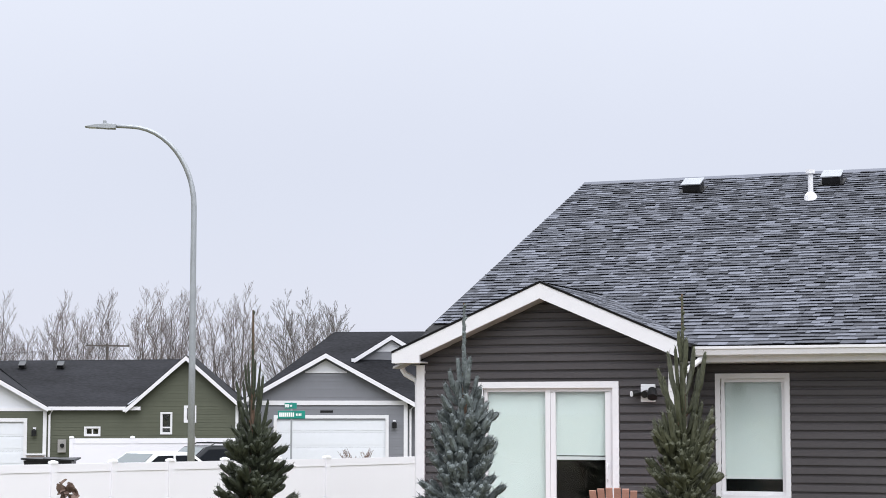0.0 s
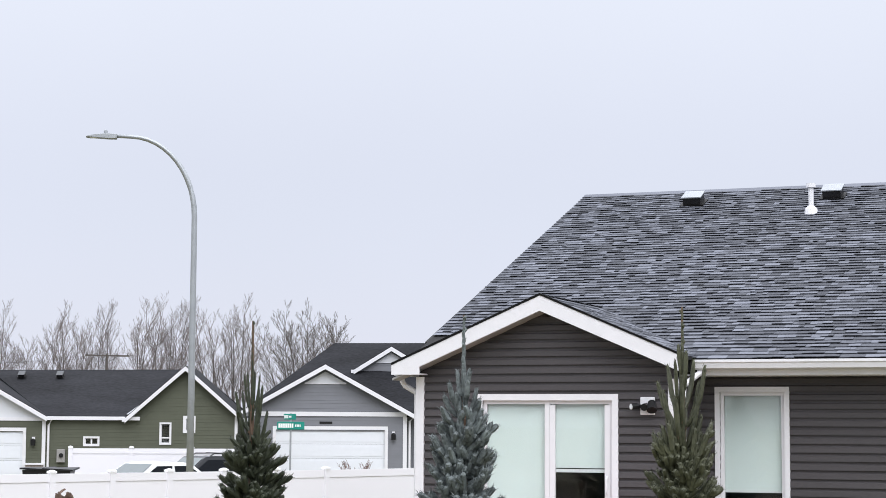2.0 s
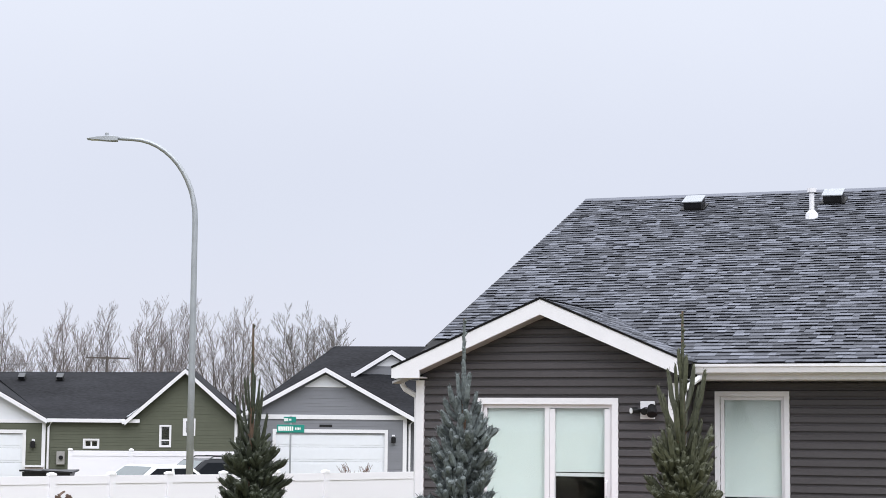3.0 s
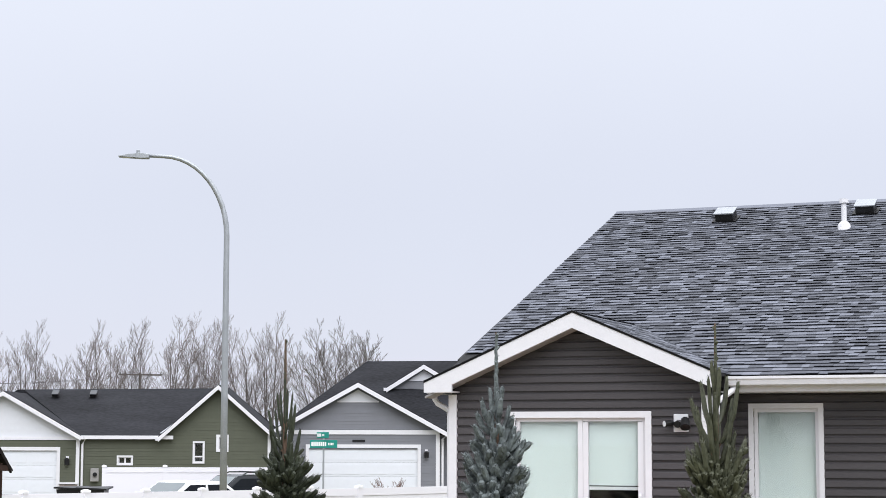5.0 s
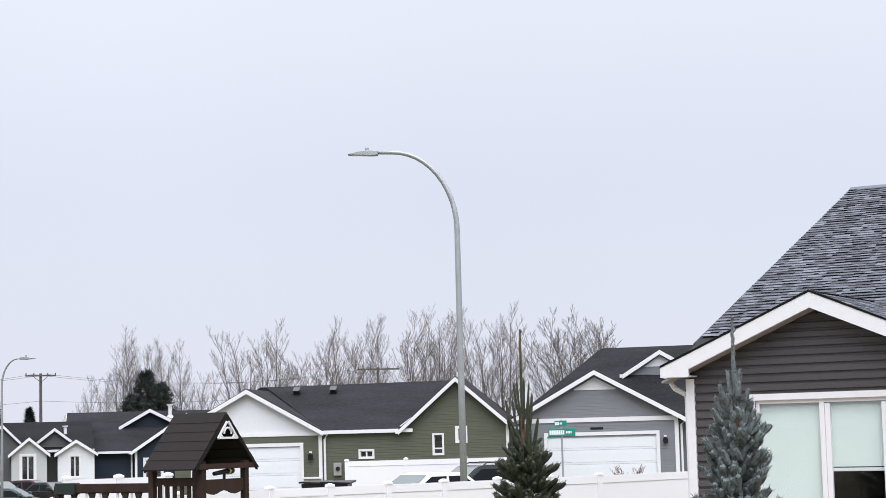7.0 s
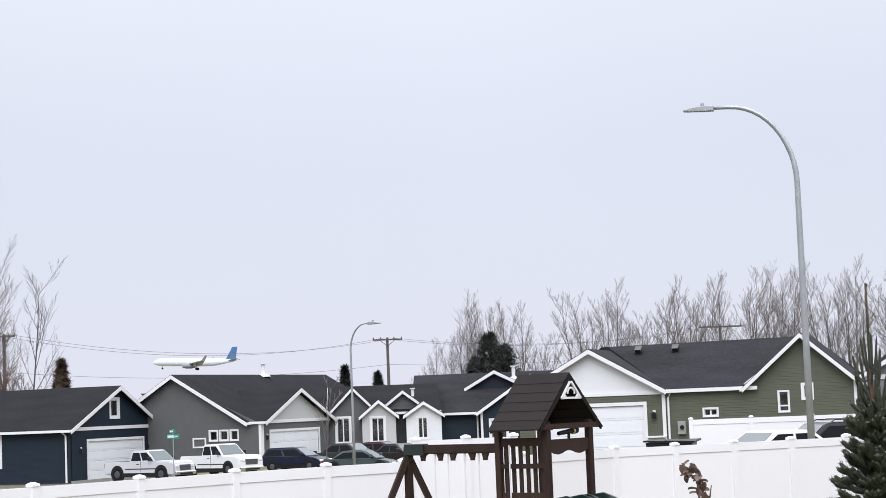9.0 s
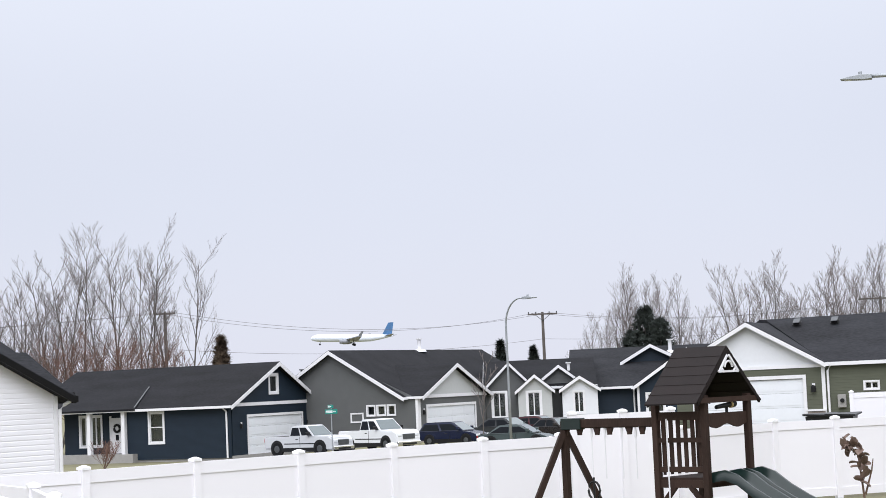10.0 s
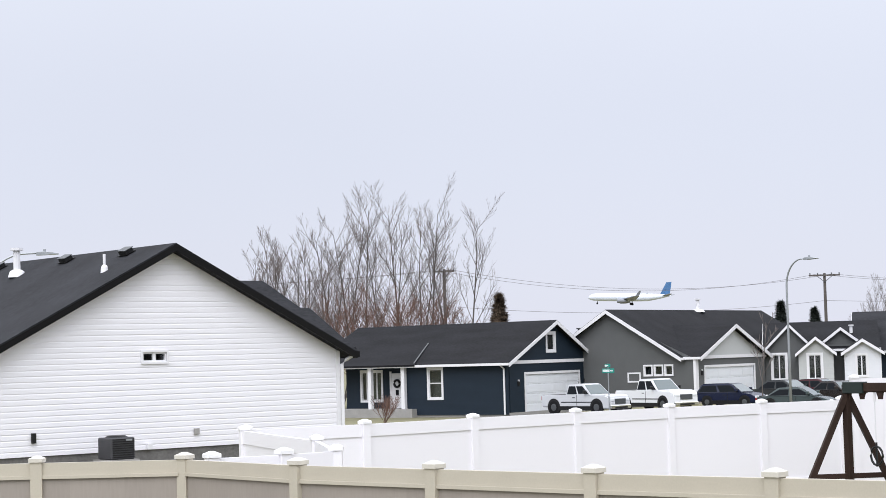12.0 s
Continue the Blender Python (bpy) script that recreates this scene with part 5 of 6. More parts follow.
green_house()
gray_garage_house()
blue_house()
gray_gable_house()
bay_house()
second_blue_house()
white_house()


# ---- the play set ----
def play_set():
    p = thing("play_set", pose(-8.33, 29.9, 0, 0, 0, -21.4), "weathered brown wooden play set with tower, swings and green slides", "play set")
    # tower corners: local x to the near gable side, y away
    x0, x1, y0, y1 = -1.08, -0.06, 0.0, 1.2
    for x, y in ((x0, y0), (x1, y0), (x0, y1), (x1, y1)):
        part("post", boxed(x - 0.055, x + 0.055, y - 0.055, y + 0.055, 0, 2.32, bevel=0.008), M_WOOD, p)
    part("deck", boxed(x0, x1, y0, y1, 0.92, 0.97), M_WOOD, p)
    for y in (y0, y1):
        part("deck_beam", boxed(x0 - 0.05, x1 + 0.05, y - 0.02, y + 0.02, 0.80, 0.93), M_WOOD, p)
    for x in (x0, x1):
        part("deck_beam", boxed(x - 0.02, x + 0.02, y0, y1, 0.80, 0.93), M_WOOD, p)
    for sx in (x0, x1):
        d = 1 if sx == x0 else -1
        part("knee_brace", beamed((sx, y0, 0.45), (sx + d * 0.35, y0, 0.82), 0.05, 0.09), M_WOOD, p)
    part("rail", boxed(x0, x1, y0 - 0.02, y0 + 0.02, 1.92, 2.06), M_WOOD, p)
    part("rail", boxed(x0, x1, y0 - 0.02, y0 + 0.02, 1.06, 1.15), M_WOOD, p)
    part("rail", boxed(x0, x1, y0 - 0.03, y0 + 0.01, 1.55, 1.63), M_WOOD, p)
    for k in range(6):
        x = x0 + 0.14 + k * 0.15
        part("slat", boxed(x - 0.032, x + 0.032, y0 + 0.02, y0 + 0.045, 1.08, 2.0), M_WOOD, p)
    # wavy rail on the open side
    pts = [(y0, 2.02), (y0, 1.80)]
    for k in range(13):
        t = k / 12
        pts.append((y0 + (y1 - y0) * t, 1.80 + 0.035 * math.cos(t * 4 * math.pi)))
    pts += [(y1, 2.02)]
    part("wavy_rail", prism(bmesh.new(), pts[::-1], "x", x1 - 0.02, x1 + 0.02), M_WOOD, p)
    for k in range(5):
        part("slat", boxed(x0 - 0.03, x0 - 0.005, y0 + 0.17 + k * 0.2, y0 + 0.23 + k * 0.2, 1.0, 2.0), M_WOOD, p)
    # roof: two slopes of planks, gable with cut-out trim
    roof = new("roof")
    roof.parent = p
    ym, za, ze = (y0 + y1) / 2, 3.13, 2.22
    for side in (-1, 1):
        n = 6
        for k in range(n):
            ta, tb = k / n, (k + 1) / n
            ya, yb = ym + side * 0.88 * ta, ym + side * 0.88 * (tb + 0.03)
            z_a, z_b = za - (za - ze) * ta, za - (za - ze) * (tb + 0.03)
            lift = 0.012
            part("roof_plank", slab(bmesh.new(), [(x0 + 0.02, ya, z_a), (x1 + 0.08, ya, z_a), (x1 + 0.08, yb, z_b + lift), (x0 + 0.02, yb, z_b + lift)], 0.022), M_PLAYROOF, roof)
    for x in (x1 + 0.06, x0 + 0.035):
        for side in (-1, 1):
            part("rake_board", prism(bmesh.new(), [(ym, za - 0.02), (ym + side * 0.86, ze), (ym + side * 0.86, ze - 0.07), (ym, za - 0.12)], "x", x - 0.012, x + 0.03), M_PLAYROOF, roof)
        part("tie_beam", boxed(x - 0.02, x + 0.02, ym - 0.78, ym + 0.78, ze - 0.03, ze + 0.06), M_WOOD, roof)
    x = x1 + 0.1
    part("gable_boards", prism(bmesh.new(), [(ym - 0.78, ze + 0.05), (ym, za - 0.1), (ym + 0.78, ze + 0.05)], "x", x0 + 0.06, x0 + 0.08), M_PLAYROOF, roof)
    orn = bmesh.new()
    for side in (-1, 1):
        beam(orn, (x, ym + side * 0.02, za - 0.16), (x, ym + side * 0.27, za - 0.44), 0.03, 0.035)
    beam(orn, (x, ym - 0.27, za - 0.43), (x, ym + 0.27, za - 0.43), 0.03, 0.035)
    arch = [(x, ym + 0.10 * math.cos(a), za - 0.36 + 0.10 * math.sin(a)) for a in [math.pi * k / 8 for k in range(9)]]
    tube(orn, arch, 0.018, 6)
    for k in (-0.18, 0.18):
        tube(orn, [(x, ym + k - 0.06, za - 0.44), (x, ym + k, za - 0.38), (x, ym + k + 0.06, za - 0.44)], 0.018, 6)
    part("gable_ornament", orn, M_TRIM, roof, "white cut-out gable ornament")
    # telescope on the rail
    tl = new("toy_telescope")
    tl.parent = p
    tl.location = (x1, 0.62, 2.06)
    part("barrel", tubed([(-0.02, -0.26, 0.05), (0.0, 0.12, 0.09), (0.0, 0.14, 0.09), (0.0, 0.22, 0.1)], [0.035, 0.045, 0.062, 0.062], 10), M_BLACK, tl)
    part("ring", tubed([(0.0, 0.10, 0.088), (0.0, 0.125, 0.091)], 0.064, 10), mat("brass_ring", (0.45, 0.33, 0.14), 0.4, var=0.1), tl)
    part("mount", tubed([(0, 0, -0.06), (0, 0, 0.06)], 0.025, 8), M_BLACK, tl)
    # swing beam with a scalloped lower edge, and its A-frame
    L = 2.05
    bx0 = x0 - L
    yb = 0.0
    part("swing_beam", boxed(bx0, x0, yb - 0.05, yb + 0.05, 1.83, 1.98, bevel=0.008), M_WOOD, p)
    edge = [0.0, 0.26, 0.34, 0.54, 0.62, 0.98, 1.06, 1.26, 1.34, 1.66, 1.74, 1.96]
    low = 1.70
    pts = []
    for i in range(0, len(edge), 2):
        a, b = x0 - edge[i], x0 - edge[i + 1]
        nxt = x0 - (edge[i + 2] if i + 2 < len(edge) else L)
        pts += [(a, low + 0.03), (a - (a - b) * 0.12, low + 0.12), (b + (a - b) * 0.12, low + 0.12), (b, low + 0.03), (b, low), (nxt, low)]
    poly = [(x0, 1.85), (x0, low)] + pts + [(bx0, 1.85)]
    clean = []
    for q in poly:
        if not clean or (abs(q[0] - clean[-1][0]) + abs(q[1] - clean[-1][1])) > 1e-4:
            clean.append(q)
    part("scalloped_board", prism(bmesh.new(), clean, "y", yb - 0.02, yb + 0.02), M_WOOD, p)
    br = part("bracket", boxed(bx0 - 0.03, bx0 + 0.42, yb - 0.075, yb + 0.075, 1.80, 2.0, bevel=0.01), M_SLIDE, p, "dark green metal bracket")
    part("post", boxed(bx0 - 0.055, bx0 + 0.055, yb - 0.055, yb + 0.055, 0.0, 1.95), M_WOOD, p)
    for s in (-1, 1):
        part("a_frame_leg", beamed((bx0, yb + s * 0.04, 1.75), (bx0 + s * 0.42, yb + s * 0.72, 0.0), 0.1, 0.1), M_WOOD, p)
    part("foot_bar", beamed((bx0 - 0.34, yb - 0.58, 0.38), (bx0 + 0.34, yb + 0.58, 0.38), 0.05, 0.09), M_WOOD, p)
    # swings
    for x, kind in ((bx0 + 0.62, "trapeze"), (bx0 + 0.92, ""), (bx0 + 1.3, "belt"), (bx0 + 1.6, "")):
        part("swing_hook", tubed([(x, yb, 1.85), (x, yb, 1.66)], 0.02, 6), M_TRIM, p)
        part("swing_rope", tubed([(x, yb, 1.74), (x, yb, 0.95)], 0.011, 5), M_TRIM, p)
    tr = new("trapeze_ring")
    tr.parent = p
    tr.location = (bx0 + 0.62, yb, 0.72)
    loop = [(0.13 * math.sin(2 * math.pi * k / 12) * (1 if k < 6 else 1), 0, 0.02 + 0.16 * math.cos(2 * math.pi * k / 12)) for k in range(13)]
    part("ring", tubed(loop, 0.02, 6), M_BLACK, tr)
    part("bar", tubed([(0, 0, 0.25), (0, 0, -0.16)], 0.018, 6), M_BLACK, tr)
    part("seat", boxed(bx0 + 0.9, bx0 + 1.4, yb - 0.07, yb + 0.07, 0.5, 0.53), M_BLACK, p)
    part("climbing_rope", tubed([(x0 + 0.3, y0 - 0.1, 1.95), (x0 + 0.3, y0 - 0.1, 0.5)], 0.013, 5), M_TRIM, p)
    # wave slide: ribbed bed and humped sides
    sl = new("slide")
    sl.parent = p
    path = [(0.05, 0.92), (0.3, 0.96), (0.55, 0.88), (0.85, 0.68), (1.2, 0.5), (1.55, 0.36), (1.95, 0.14), (2.2, 0.1)]
    for yc, wd, up in ((0.3, 0.5, 0.0), (0.9, 0.5, 0.0)):
        bm = bmesh.new()
        prev = None
        for x, z in path:
            row = [bm.verts.new((x1 + x, yc + v, z + up + hgt)) for v, hgt in ((-wd / 2, -0.04), (-wd / 2, 0.13), (-wd / 2 + 0.06, 0.13), (-wd / 2 + 0.1, 0.0), (wd / 2 - 0.1, 0.0), (wd / 2 - 0.06, 0.13), (wd / 2, 0.13), (wd / 2, -0.04))]
            if prev:
                for i in range(7):
                    bm.faces.new((prev[i], prev[i + 1], row[i + 1], row[i]))
            prev = row
        part("slide_bed", bm, M_SLIDE, sl, smooth=True)


play_set()


# ---- vehicles ----
def paint(name, c, rough=0.25):
    return mat(name, c, rough, var=0.06, scale=1, bump=0)


PAINTS = {}


def vehicle(name, base, heading, label, color, L, W, H, kind, group="parked vehicles"):
    """A parked car: body from its side profile with a tapered cabin, glass, wheels, lamps."""
    v = thing(name, Matrix.Translation(base) @ pose(0, 0, 0, 0, 0, heading), label, "car" if kind != "pickup" else "pickup truck", group)
    pm = PAINTS.setdefault(color, paint("paint", color))
    w = W / 2
    rw = 0.29 if kind != "pickup" else 0.37
    belt = {"sedan": 0.62, "hatch": 0.62, "suv": 0.6, "pickup": 0.64}[kind] * H
    sill = rw * 0.75
    if kind == "pickup":
        prof = [(-L / 2, sill + 0.1), (-L / 2, belt), (L * 0.12, belt), (L * 0.14, belt + 0.02), (L / 2 - 0.35, belt), (L / 2 - 0.05, belt - 0.12), (L / 2, belt - 0.35), (L / 2, sill)]
        cab = [(-L * 0.13, belt), (-L * 0.115, H - 0.05), (-L * 0.09, H), (L * 0.07, H), (L * 0.1, H - 0.03), (L * 0.22, belt)]
    elif kind == "sedan":
        prof = [(-L / 2, sill + 0.1), (-L / 2, belt - 0.08), (-L / 2 + 0.2, belt), (L * 0.2, belt), (L / 2 - 0.4, belt - 0.12), (L / 2 - 0.05, belt - 0.3), (L / 2, sill)]
        cab = [(-L * 0.36, belt), (-L * 0.2, H - 0.03), (-L * 0.12, H), (L * 0.05, H), (L * 0.09, H - 0.03), (L * 0.27, belt)]
    else:
        prof = [(-L / 2, sill + 0.1), (-L / 2, belt), (L * 0.22, belt), (L / 2 - 0.35, belt - 0.1), (L / 2 - 0.05, belt - 0.28), (L / 2, sill)]
        cab = [(-L * 0.49, belt), (-L * 0.42, H - 0.08), (-L * 0.37, H - 0.01), (L * 0.03, H), (L * 0.08, H - 0.03), (L * 0.26, belt)]
    bm = bmesh.new()
    prism(bm, prof, "y", -w, w)
    bmesh.ops.bevel(bm, geom=[e for e in bm.edges], offset=0.06, segments=2, affect='EDGES')
    part("body", bm, pm, v, smooth=False)
    bm = bmesh.new()
    inn = w * 0.80
    lo = [bm.verts.new((x, -(w * 0.96 if z <= belt else inn), z)) for x, z in cab]
    hi = [bm.verts.new((x, (w * 0.96 if z <= belt else inn), z)) for x, z in cab]
    n = len(cab)
    bm.faces.new(lo)
    bm.faces.new(hi[::-1])
    for i in range(n):
        bm.faces.new((lo[i], hi[i], hi[(i + 1) % n], lo[(i + 1) % n]))
    part("cabin", bm, pm, v)

    def lerp(a, b, t):
        return (a[0] + (b[0] - a[0]) * t, a[1] + (b[1] - a[1]) * t)
    # windscreen, rear window
    for (a, b), nm in (((cab[-1], cab[-2]), "windscreen"), ((cab[0], cab[1]), "rear_window")):
        g = bmesh.new()
        p0, p1 = lerp(a, b, 0.06), lerp(a, b, 0.95)
        off = 0.012 if nm == "windscreen" else -0.012
        q = [(p0[0] + off, -w * 0.88, p0[1] + 0.01), (p0[0] + off, w * 0.88, p0[1] + 0.01), (p1[0] + off, inn * 0.93, p1[1] + 0.01), (p1[0] + off, -inn * 0.93, p1[1] + 0.01)]
        g.faces.new([g.verts.new(c) for c in q])
        part(nm, g, M_PALEGLASS if nm == "windscreen" else M_DARKGLASS, v)
    # side glass in two lights
    xs0, xs1 = cab[0][0], cab[-1][0]
    top0, top1 = cab[1][0] + 0.03, cab[-2][0] - 0.02
    zt, zb2 = H - 0.11, belt + 0.04
    for s in (-1, 1):
        for (t0, t1) in ((0.03, 0.47), (0.53, 0.97)):
            g = bmesh.new()
            kk = (zt - belt) / (H - belt)
            yb = w * 0.96 + (inn - w * 0.96) * kk + 0.012
            lo_x = (xs0 + (cab[1][0] - xs0) * 0.12, xs1 + (cab[-2][0] - xs1) * 0.12)
            q = [(lo_x[0] + (lo_x[1] - lo_x[0]) * t0, s * (w * 0.955 + 0.006), zb2), (lo_x[0] + (lo_x[1] - lo_x[0]) * t1, s * (w * 0.955 + 0.006), zb2),
                 (top0 + (top1 - top0) * t1, s * yb, zt), (top0 + (top1 - top0) * t0, s * yb, zt)]
            g.faces.new([g.verts.new(c) for c in q])
            part("side_window", g, M_DARKGLASS, v)
    for sx in (-1, 1):
        for s in (-1, 1):
            wh = new("wheel")
            wh.parent = v
            wh.location = (sx * L * 0.31, s * (w - 0.09), rw)
            part("tyre", tubed([(0, -0.11, 0), (0, -0.09, 0), (0, 0.09, 0), (0, 0.11, 0)], [rw * 0.9, rw, rw, rw * 0.9], 20), M_TYRE, wh)
            part("rim", tubed([(0, s * 0.112, 0), (0, s * 0.12, 0)], [rw * 0.52, rw * 0.4], 14), M_DARKSTEEL, wh)
            part("wheel_arch", tubed([(0, s * 0.05, 0.03), (0, s * 0.104, 0.03)], [rw * 1.22, rw * 1.2], 20), M_BLACK, v).location = wh.location
    for s in (-1, 1):
        part("headlight", boxed(L / 2 - 0.12, L / 2 + 0.015, s * w * 0.72 - 0.16, s * w * 0.72 + 0.16, belt - 0.36, belt - 0.2, bevel=0.03), M_LAMPGLASS, v)
        part("tail_light", boxed(-L / 2 - 0.012, -L / 2 + 0.06, s * w * 0.84 - 0.09, s * w * 0.84 + 0.09, belt - 0.28, belt - 0.06), M_RED, v)
        part("wing_mirror", boxed(cab[-1][0] - 0.35, cab[-1][0] - 0.2, s * (w + 0.1) - 0.1, s * (w + 0.1) + 0.1, belt + 0.06, belt + 0.24, bevel=0.02), M_BLACK if kind == "pickup" else pm, v)
    part("grille", boxed(L / 2 - 0.04, L / 2 + 0.02, -w * 0.5, w * 0.5, belt - 0.5, belt - 0.22), M_DARKSTEEL if kind == "pickup" else M_BLACK, v)
    part("bumper", boxed(L / 2 - 0.1, L / 2 + 0.08, -w * 0.97, w * 0.97, sill, sill + 0.2, bevel=0.03), M_CHROME if kind == "pickup" else pm, v)
    for s in (-1, 1):
        part("rocker_panel", boxed(-L * 0.24, L * 0.24, s * w - 0.03, s * w + 0.014, sill - 0.05, sill + 0.16), M_BLACK, v)
        part("door_seam", boxed(cab[-1][0] * 0.12 - 0.008, cab[-1][0] * 0.12 + 0.008, s * w - 0.01, s * w + 0.006, sill + 0.17, belt), M_BLACK, v)
        part("door_handle", boxed(cab[-1][0] * 0.12 - 0.3, cab[-1][0] * 0.12 - 0.12, s * w - 0.01, s * w + 0.03, belt - 0.16, belt - 0.12), M_BLACK, v)
    part("lower_grille", boxed(L / 2 - 0.02, L / 2 + 0.085, -w * 0.6, w * 0.6, sill + 0.03, sill + 0.12), M_BLACK, v)
    if kind == "pickup":
        part("bed_liner", boxed(-L / 2 + 0.08, -L * 0.14, -w + 0.1, w - 0.1, belt - 0.02, belt + 0.008), M_BLACK, v)
        for s in (-1, 1):
            part("side_moulding", boxed(-L * 0.2, L * 0.24, s * w - 0.01, s * w + 0.012, rw + 0.25, rw + 0.3), M_BLACK, v)
    if kind == "suv":
        for s in (-1, 1):
            part("roof_rail", tubed([(-L * 0.36, s * inn * 0.85, H - 0.02), (-L * 0.33, s * inn * 0.85, H + 0.07), (L * 0.0, s * inn * 0.85, H + 0.08), (L * 0.03, s * inn * 0.85, H)], 0.02, 6), M_BLACK, v)
        for xx in (-L * 0.28, -L * 0.08):
            part("cross_bar", tubed([(xx, -inn * 0.85, H + 0.09), (xx, inn * 0.85, H + 0.09)], 0.018, 6), M_BLACK, v)
    return v


def placed(az, d):
    a = radians(az)
    x, y = d * math.sin(a), d * math.cos(a)
    return (x, y, ground_z(x, y) + 0.03)


vehicle("pickup_truck", placed(-27.75, 100), -14, "silver crew-cab pickup truck parked by the blue house", (0.56, 0.57, 0.59), 4.9, 1.66, 1.6, "pickup")
vehicle("pickup_truck", placed(-25.6, 103), -24, "white crew-cab pickup truck with chrome grille", (0.74, 0.75, 0.77), 5.0, 1.7, 1.72, "pickup")
vehicle("hatchback_car", placed(-23.3, 106), -4, "dark blue hatchback parked by the garage", (0.007, 0.011, 0.034), 3.75, 1.6, 1.32, "hatch")
vehicle("sedan_car", placed(-21.7, 110), -12, "dark gray sedan parked on the far drive", (0.022, 0.025, 0.027), 4.1, 1.65, 1.36, "sedan")
vehicle("sedan_car", placed(-21.35, 98), 4, "gray-green sedan parked at the kerb", (0.05, 0.068, 0.07), 4.0, 1.6, 1.2, "sedan")
vehicle("sedan_car", placed(-20.75, 111), 0, "maroon sedan parked behind others", (0.045, 0.006, 0.01), 4.2, 1.65, 1.36, "sedan")
vehicle("sedan_car", placed(-20.1, 106), -30, "dark brown sedan parked behind others", (0.02, 0.016, 0.015), 4.0, 1.65, 1.3, "sedan")
vehicle("sedan_car", placed(-8.85, 57), 226, "white sedan parked behind the white fence", (0.78, 0.79, 0.80), 4.6, 1.8, 1.50, "sedan")
vehicle("suv_car", placed(-7.25, 58.5), 214, "dark gray SUV with roof rack behind the fence", (0.022, 0.024, 0.028), 4.5, 1.85, 1.66, "suv")


# ---- fence behind those cars, bins, small yard things ----
vinyl_fence("white_fence", along((-12.1, 60.8), (-6.3, 61.7), 3), "white vinyl fence beside the green house", h=1.95, board_w=0.3)


def wheelie_bin(base, label):
    b = thing("wheeled_bin", Matrix.Translation(base), label, "bin")
    bm = bmesh.new()
    lo = [bm.verts.new(v) for v in ((-0.25, -0.25, 0.08), (0.25, -0.25, 0.08), (0.25, 0.25, 0.08), (-0.25, 0.25, 0.08))]
    hi = [bm.verts.new(v) for v in ((-0.38, -0.34, 1.27), (0.38, -0.34, 1.27), (0.38, 0.34, 1.27), (-0.38, 0.34, 1.27))]
    bm.faces.new(lo[::-1])
    bm.faces.new(hi)
    for i in range(4):
        bm.faces.new((lo[i], lo[(i + 1) % 4], hi[(i + 1) % 4], hi[i]))
    part("body", bm, M_BLACK, b)
    part("lid", slab(bmesh.new(), [(-0.45, -0.38, 1.34), (0.45, -0.38, 1.30), (0.5, 0.38, 1.36), (-0.45, 0.38, 1.34)], 0.05), M_BLACK, b)
    for s in (-0.22, 0.22):
        part("wheel", tubed([(s - 0.03, 0.3, 0.1), (s + 0.03, 0.3, 0.1)], 0.1, 12), M_BLACK, b)


wheelie_bin(placed(-11.55, 56.0), "black wheeled bin with a closed lid behind the fence")
wheelie_bin((-11.98 + 0.02, 55.3, 0.03), "black wheeled bin with a closed lid behind the fence")


def air_conditioner(base, turn):
    a = thing("air_conditioner", Matrix.Translation(base) @ pose(0, 0, 0, 0, 0, turn), "dark grey outdoor air conditioner beside the white house", "air conditioner")
    part("pad", boxed(-0.38, 0.38, -0.38, 0.38, 0, 0.5), M_CONCRETE, a)
    part("case", boxed(-0.31, 0.31, -0.31, 0.31, 0.5, 1.0, bevel=0.03), mat("dark_grille_metal", (0.05, 0.05, 0.055), 0.5, metal=0.3, var=0.2), a)
    for k in range(9):
        z = 0.55 + k * 0.05
        part("louvre", boxed(-0.28, 0.28, -0.325, -0.31, z, z + 0.018), M_BLACK, a)
    part("fan_guard", tubed([(0, 0, 1.0), (0, 0, 1.04)], [0.27, 0.2], 16), M_BLACK, a)
    part("name_plate", boxed(0.06, 0.22, -0.334, -0.326, 0.92, 0.96), M_STEEL, a)


air_conditioner((-28.95, 32.1, 0), 72)


def patio_chair(m):
    c = thing("adirondack_chair", m, "pinkish cedar slatted chair beside the sliding door", "chair")
    for k in range(6):
        x = -0.26 + k * 0.105
        top = 1.02 - 0.5 * abs(k - 2.5) ** 2 * 0.012
        b = part("back_slat", beamed((x * 0.8, 0.0, 0.3), (x, 0.32, top), 0.085, 0.02), M_CEDAR, c)
    for k in range(5):
        part("seat_slat", boxed(-0.28, 0.28, -0.5 + k * 0.1, -0.42 + k * 0.1, 0.36 - k * 0.02, 0.38 - k * 0.02), M_CEDAR, c)
    for s in (-1, 1):
        part("arm", boxed(s * 0.36 - 0.06, s * 0.36 + 0.06, -0.45, 0.3, 0.58, 0.605), M_CEDAR, c)
        part("leg", boxed(s * 0.33 - 0.02, s * 0.33 + 0.02, -0.48, -0.4, 0, 0.58), M_CEDAR, c)
        part("leg", beamed((s * 0.3, -0.4, 0.33), (s * 0.3, 0.45, 0.02), 0.03, 0.09), M_CEDAR, c)
    part("back_rail", boxed(-0.3, 0.3, 0.235, 0.26, 0.72, 0.78), M_CEDAR, c)
    return c


